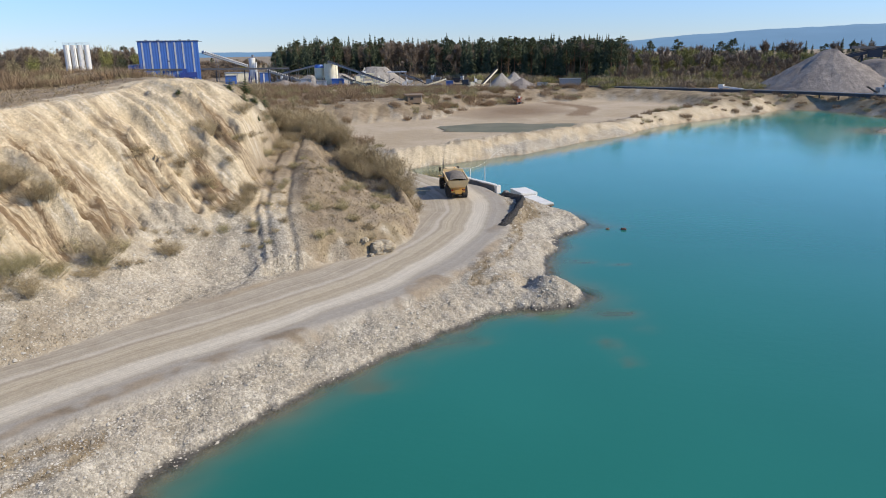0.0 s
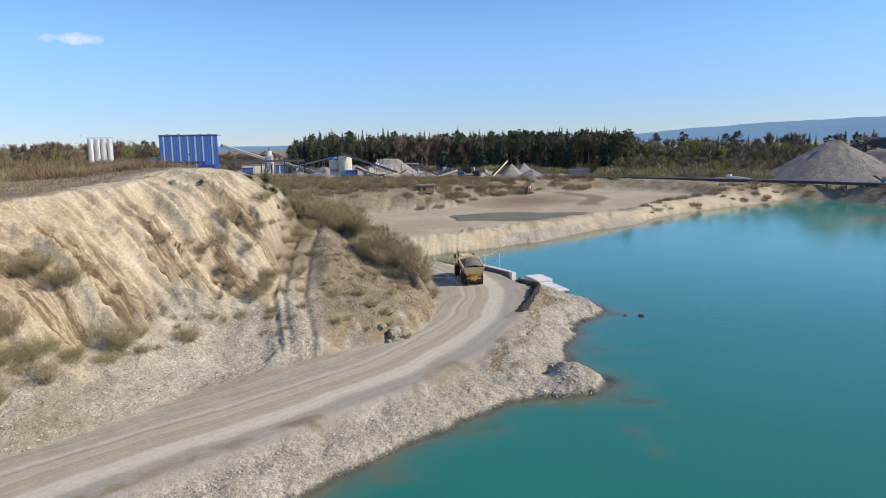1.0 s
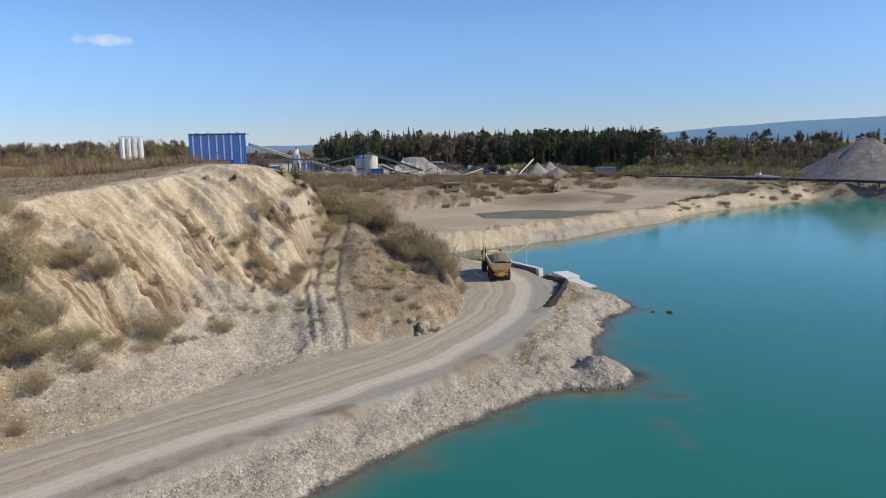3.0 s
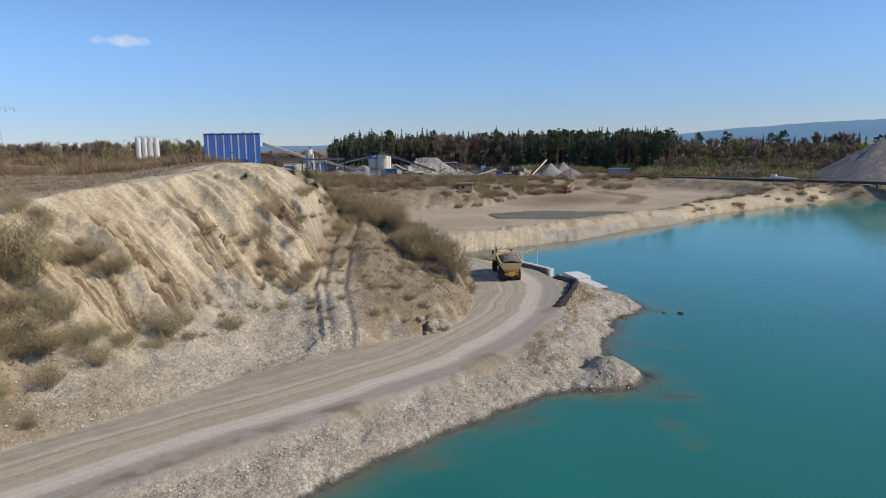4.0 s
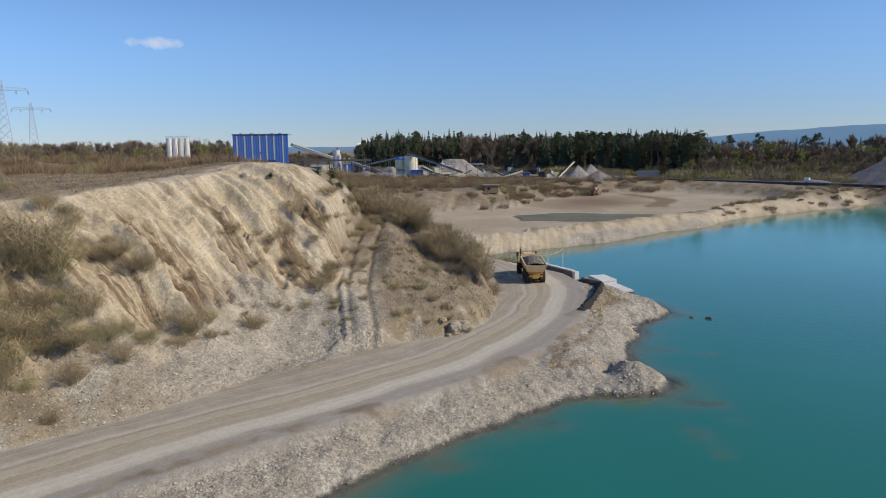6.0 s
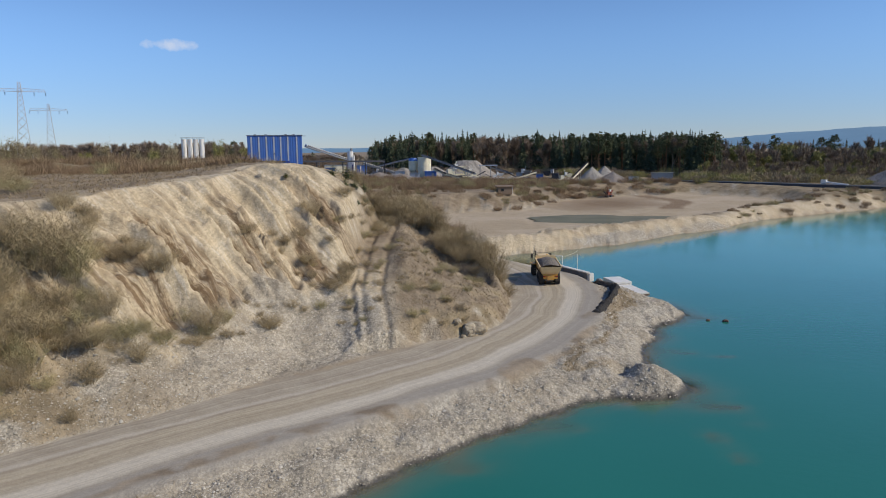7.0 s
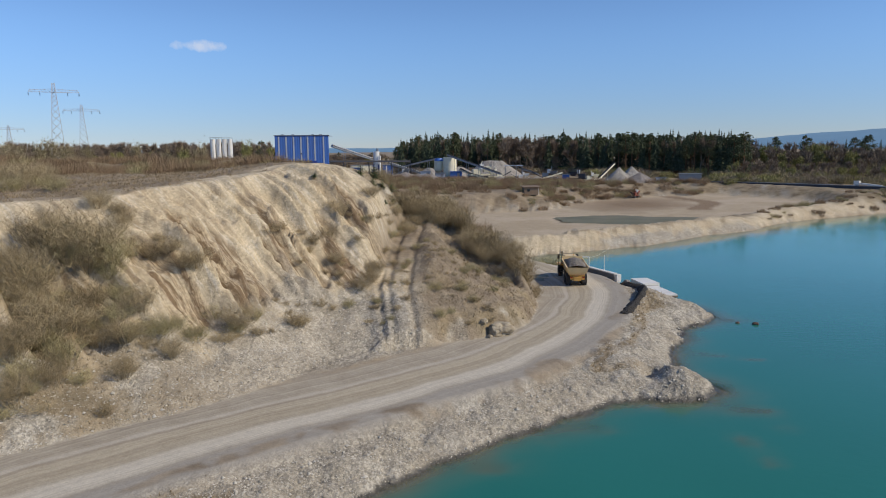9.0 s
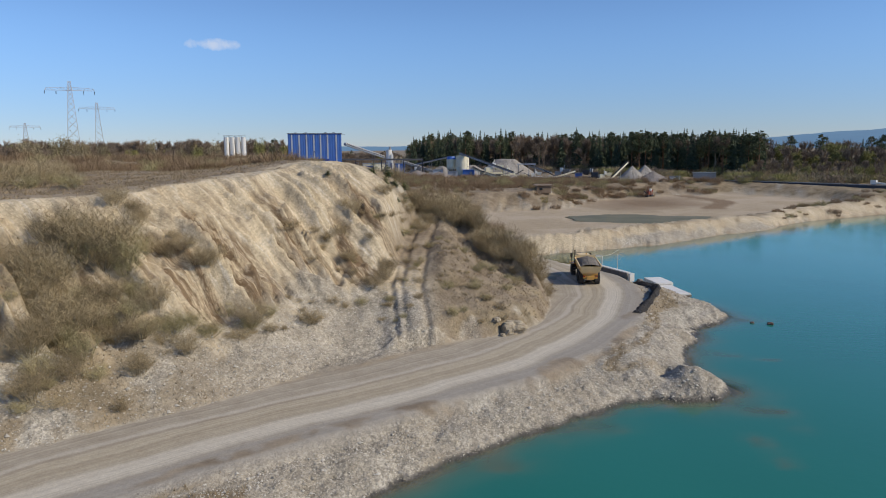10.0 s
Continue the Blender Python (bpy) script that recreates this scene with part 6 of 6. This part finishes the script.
def scatter(count, area, accept, pools, size, label, group, crowd=0.0, join=False):
    """Shrubs at random in a box of the plan, where accept() holds; crowd draws them into clumps."""
    made, tries = 0, 0
    while made < count and tries < count * 60:
        tries += 1
        x, y = rs.uniform(area[0], area[1]), rs.uniform(area[2], area[3])
        if crowd and fbm(np.array([x * 0.12]), np.array([y * 0.12]), 3, 144)[0] < crowd:
            continue
        i, j = int(np.searchsorted(gx, x)), int(np.searchsorted(gy, y))
        if accept(L["toe"][j, i], L["rim"][j, i], L["fall"][j, i], L["shore"][j, i], x, y):
            if join:
                k = rs.uniform(*size)
                me = rs.choice(FAR_SHRUBS if len(pools) > 1 or pools[0] is not SHRUBS else SHRUBS)
                m = pose(x, y, ground_z(x, y) - 0.05, 0, 0, rs.uniform(0, 360)) @ Matrix.Diagonal((k, k, k * rs.uniform(0.8, 1.35), 1))
                joined_shrubs.append((me, 1 if me.materials[0] == OLIVE else 0, m))
            else:
                shrub(rs.choice(pools), x, y, rs.uniform(*size), label, group)
            made += 1


# overgrown crest of the spur
for i in range(66):
    f = rs.random() ** 0.9
    n = len(SPUR) - 2
    k = min(int(f * n), n - 1)
    q = SPUR[k] + (SPUR[k + 1] - SPUR[k]) * (f * n - k)
    shrub(SHRUBS, q[0] + rs.gauss(0.3, 1.1), q[1] + rs.gauss(0.8, 1.6), rs.uniform(0.45, 1.25) * (1.15 - 0.35 * f), "dense leafless brown shrub on the spur's crest", "shrubs on the spur")
for i in range(24):
    shrub(SHRUBS, -21.5 + rs.gauss(0, 1.6), 97 + rs.gauss(0, 3.0), rs.uniform(0.5, 0.95), "dense leafless brown shrub on the spur's crest", "shrubs on the spur")
MUDDY = lambda x, y: L["mud"][int(np.searchsorted(gy, y)), int(np.searchsorted(gx, x))] + L["road"][int(np.searchsorted(gy, y)), int(np.searchsorted(gx, x))] > 0.1
for x, y, size in ((-39, 48, 1.3), (-37.7, 48.4, 1.5), (-36.4, 48.9, 1.5), (-35.2, 49.7, 1.2), (-33.9, 49.5, 1.3), (-36.6, 48.1, 1.2), (-35.3, 48.5, 1.1)):
    shrub(rs.choice([SHRUBS, SHRUBS, BUDS]), x, y, size, "broad leafless thicket high on the sandy slope", "shrubs on the slope")
for x, y, size in ((-38, 54, 0.7), (-36.6, 54.4, 0.55), (-35.6, 53.9, 0.6), (-34.9, 53.5, 0.6), (-34.2, 52.9, 0.5), (-33, 54.6, 0.6), (-31.6, 53.8, 0.65), (-30.4, 53.7, 0.7), (-29.6, 54.1, 0.7), (-29.8, 56.7, 0.55), (-33, 53.4, 0.6), (-26.7, 65.3, 0.85), (-26.9, 63.6, 0.6), (-25.4, 67.9, 0.5), (-24.1, 67.9, 0.5), (-23.9, 72.5, 0.6), (-21.9, 73.5, 0.4), (-20.1, 75.2, 0.4), (-20.5, 86.5, 0.6)):
    shrub(rs.choice([SHRUBS, LOW, SHRUBS]), x, y, size, "thin leafless shrub on the eroded slope", "shrubs on the slope")
for x, y, size in ((-27.6, 53, 0.65), (-25.4, 52.7, 0.85), (-25.7, 50.8, 0.9), (-24.8, 54.3, 0.65), (-28.6, 48.9, 0.8), (-29.3, 47.4, 0.9), (-27.3, 49.1, 0.8), (-21.4, 61.2, 0.7), (-21.9, 58, 0.8), (-18.9, 66, 0.7), (-19.2, 63.1, 0.5), (-23.8, 58.9, 0.4)):
    shrub(rs.choice([LOW, SHRUBS, BUDS]), x, y, size, "sparse shrub on the gravel talus", "shrubs on the talus")
for x, y, size in ((-37.6, 44.8, 1.3), (-37.9, 43.9, 1.2), (-35.7, 43.9, 1.2), (-36.3, 46.2, 1.1), (-38.6, 46.8, 1.2), (-34.1, 46.5, 1), (-31.9, 46.6, 0.9), (-32.4, 47.8, 0.9), (-34.1, 44.8, 1.1), (-32.8, 45.6, 0.9), (-34.7, 43.2, 1.1), (-35.4, 41.2, 1), (-39.2, 45.2, 1.2), (-30.7, 45.7, 0.8), (-30.7, 47.8, 0.8), (-33.8, 48.8, 0.9), (-38.2, 44.2, 1.1), (-34.9, 44.9, 1)):
    shrub(rs.choice([SHRUBS, SHRUBS, BUDS]), x, y, size, "leafless brown shrub on the sandy slope", "shrubs on the slope")
for x, y, size in ((-37.2, 43.7, 0.9), (-35.2, 42.9, 0.9), (-33, 42.2, 1.1), (-34.2, 39.3, 0.9), (-33.4, 37.9, 0.9), (-32.2, 38, 0.8), (-33.5, 44.6, 0.8), (-33.4, 46.1, 0.8), (-30.5, 46, 0.8), (-29.2, 47.6, 0.7), (-29.6, 43.3, 0.6), (-27.8, 46.7, 0.6), (-27.3, 49.5, 0.7), (-25.4, 52.2, 0.7), (-24, 53.1, 0.6), (-22.2, 57.2, 0.6), (-28.9, 40.1, 0.35), (-32.5, 40.4, 0.8), (-31.6, 41.4, 0.7), (-29.4, 46.3, 0.7), (-35.3, 40, 0.9), (-26, 50, 0.5)):
    shrub(rs.choice([SHRUBS, LOW, BUDS]), x, y, size, "brown shrub at the foot of the sandy slope", "shrubs on the talus")
scatter(26, (-56, -33, 30, 58), lambda toe, rim, s, sh, x, y: 1.5 < toe and rim < -3.2 and s < 0.6 and y < 1.25 * x + 95, [SHRUBS, LOW, BUDS], (0.4, 0.9), "leafless brown shrub on the sandy slope", "shrubs on the slope")
scatter(14, (-42, -14, 38, 66), lambda toe, rim, s, sh, x, y: toe > 0.8 and 0.1 < s < 0.4, [LOW], (0.2, 0.45), "sparse shrub on the gravel talus", "shrubs on the talus", 0.4)
scatter(46, (-30, -17, 64, 94), lambda toe, rim, s, sh, x, y: toe > 2 and rim < 0.5 and s > 0.3 and x > -34 + 0.14 * y, [LOW, LOW, SHRUBS, BUDS], (0.25, 0.7), "thin low shrub on the eroded slope", "shrubs on the slope")
scatter(60, (-17, -4, 61, 80), lambda toe, rim, s, sh, x, y: toe > 0.8, [LOW, LOW, BUDS], (0.25, 0.6), "low dry shrub on the brown bank", "shrubs on the bank")
scatter(30, (-72, -47, 56, 84), lambda toe, rim, s, sh, x, y: 5 < rim and y < -1.0 * x + 15, [SHRUBS, BUDS], (0.7, 1.15), "tall brown thicket on the plateau's edge", "shrubs on the plateau")
scatter(1500, (-150, -34, 84, 150), lambda toe, rim, s, sh, x, y: rim > 7 and y > 82 - 0.12 * x, [SHRUBS, LOW, LOW, BUDS], (0.5, 1.2), "", "", 0.3, True)
scatter(420, (-60, 60, 114, 300), lambda toe, rim, s, sh, x, y: sh > 13 and not MUDDY(x, y), [SHRUBS, LOW, BUDS], (0.5, 1.1), "", "", 0.42, True)
scatter(520, (-85, 60, 226, 300), lambda toe, rim, s, sh, x, y: sh > 6 and not MUDDY(x, y), [SHRUBS, LOW], (0.6, 1.5), "", "", 0.38, True)
scatter(150, (50, 165, 190, 275), lambda toe, rim, s, sh, x, y: 0.6 < sh < 16 and not MUDDY(x, y), [LOW, SHRUBS, BUDS], (0.35, 0.9), "", "", 0.3, True)
merged("far_scrub", joined_shrubs, [HEATH, OLIVE], "brown leafless scrub on plateau, dike and basin banks", "shrubs")
for x, y, s in ((0.0, 112.2, 1.5), (-1.2, 113.6, 1.3), (0.9, 110.9, 1.0)):
    shrub(BUDS, x, y, s, "sparse budding willow at the water's edge", "willows at the inlet")

YOUNG = [conifer(90 + i, 2.4, 0.9, 9, 0.05) for i in range(2)]
for x, y, s, tilt in ((-26.6, 75.8, 0.45, 1.6), (-25.5, 76.2, 0.5, 1.5), (-24.6, 87.5, 1.2, 0.7), (-23.2, 88.2, 1.0, 0.7), (-23.6, 90.5, 1.45, 0.6), (-22.3, 89.4, 0.9, 0.8), (-20.6, 84.2, 0.5, 1.2), (-21.6, 91.5, 1.2, 0.7), (-20.8, 88.6, 0.8, 0.9)):
    t = thing("young_pine", "small bushy young pine on the slope", "tree", pose(x, y, ground_z(x, y) - 0.05, 0, 0, rs.uniform(0, 360)) @ Matrix.Diagonal((s * (0.6 + tilt * 0.45), s * (0.6 + tilt * 0.45), s * 0.5, 1)), "young pines on the slope")
    for nm, me, mt in zip(("trunk", "crown"), rs.choice(YOUNG), (PINE_BARK, SHRUB_CONIFER)):
        part(nm, me, mt, t)


# ---- loose stones and dry tufts ----
def stone_field():
    r = np.random.RandomState(3)
    n = 240000
    x, y = r.uniform(-48, 20, n), 22 + 76 * r.rand(n) ** 1.25
    i, j = np.searchsorted(gx, x), np.searchsorted(gy, y)
    toe, sh, s, road = L["toe"][j, i], L["shore"][j, i], L["fall"][j, i], L["road"][j, i]
    bank = (sh > 0.05) & (toe < 0) & (road < 0.05) & (r.rand(n) < np.where(sh < 7, 0.75, 0.3) * np.where(y > 62, 0.5, 1.0))
    talus = (toe > 0) & (s < 0.34) & (L["spur"][j, i] < 0.3) & (r.rand(n) < 0.55)
    keep = bank | talus
    x, y = x[keep], y[keep]
    z = np.array([ground_z(a, b) for a, b in zip(x, y)])
    size = 0.026 + 0.05 * r.rand(len(x)) ** 2 + 0.12 * r.rand(len(x)) ** 16
    base = np.array([(1, 0, 0), (0, 1, 0), (-1, 0, 0), (0, -1, 0), (0, 0, 0.75), (0, 0, -0.6)], float)
    tri = np.array([(0, 1, 4), (1, 2, 4), (2, 3, 4), (3, 0, 4)])
    v = base[None] * (1 + r.uniform(-0.3, 0.3, (len(x), 6, 3))) * size[:, None, None] * r.uniform(0.7, 1.3, (len(x), 1, 3))
    a = r.uniform(0, 6.28, len(x))
    c, sn = np.cos(a)[:, None], np.sin(a)[:, None]
    vx, vy = v[..., 0] * c - v[..., 1] * sn + x[:, None], v[..., 0] * sn + v[..., 1] * c + y[:, None]
    vz = v[..., 2] + (z + size * 0.15)[:, None]
    co = np.stack([vx, vy, vz], -1).reshape(-1, 3)
    t = (tri[None] + 6 * np.arange(len(x))[:, None, None]).reshape(-1, 3)
    return co, t


def tri_mesh(name, co, t, mat):
    me = bpy.data.meshes.new(name)
    me.vertices.add(len(co))
    me.vertices.foreach_set("co", np.ascontiguousarray(co).ravel())
    me.loops.add(t.size)
    me.loops.foreach_set("vertex_index", t.ravel().astype(np.int32))
    me.polygons.add(len(t))
    me.polygons.foreach_set("loop_start", np.arange(0, t.size, 3, dtype=np.int32))
    me.update(calc_edges=True)
    me.materials.append(mat)
    return new(name, me)


def pebble_material():
    k = Nodes("loose_stones", 0.9)
    c = k.mix(k.island(), (0.29, 0.26, 0.205), (0.63, 0.585, 0.50))
    return k.done(k.vary(c, k.noise(5, 3), 0.15))


tagged(tri_mesh("loose_stones", *stone_field(), pebble_material()), "loose pale limestone rubble on bank and talus", "stones", kind="stuff")


def tuft_field():
    r = np.random.RandomState(9)
    n = 130000
    x, y = r.uniform(-75, 18, n), r.uniform(26, 112, n)
    i, j = np.searchsorted(gx, x), np.searchsorted(gy, y)
    keep = r.rand(n) < L["grass"][j, i] * 0.5
    x, y = x[keep], y[keep]
    z = np.array([ground_z(a, b) for a, b in zip(x, y)])
    m = len(x)
    h = r.uniform(0.1, 0.32, m)
    a = r.uniform(0, 6.28, (m, 3))
    w = 0.028
    foot = np.stack([x, y, z - 0.03], -1)[:, None]
    d = np.stack([np.cos(a), np.sin(a), np.zeros_like(a)], -1)
    sd = np.stack([-np.sin(a), np.cos(a), np.zeros_like(a)], -1)
    root = foot + d * 0.06
    tip = root + d * (h[:, None, None] * 0.5) + np.array([0, 0, 1.0]) * h[:, None, None]
    co = np.stack([root - sd * w, root + sd * w, tip], 2).reshape(-1, 3)
    return co, np.arange(len(co)).reshape(-1, 3)


DRY = leaf_material("dry_grass", (0.27, 0.205, 0.125), (0.38, 0.30, 0.19))
tagged(tri_mesh("dry_grass", *tuft_field(), DRY), "dry straw-brown winter grass in tufts", "grass", kind="stuff")
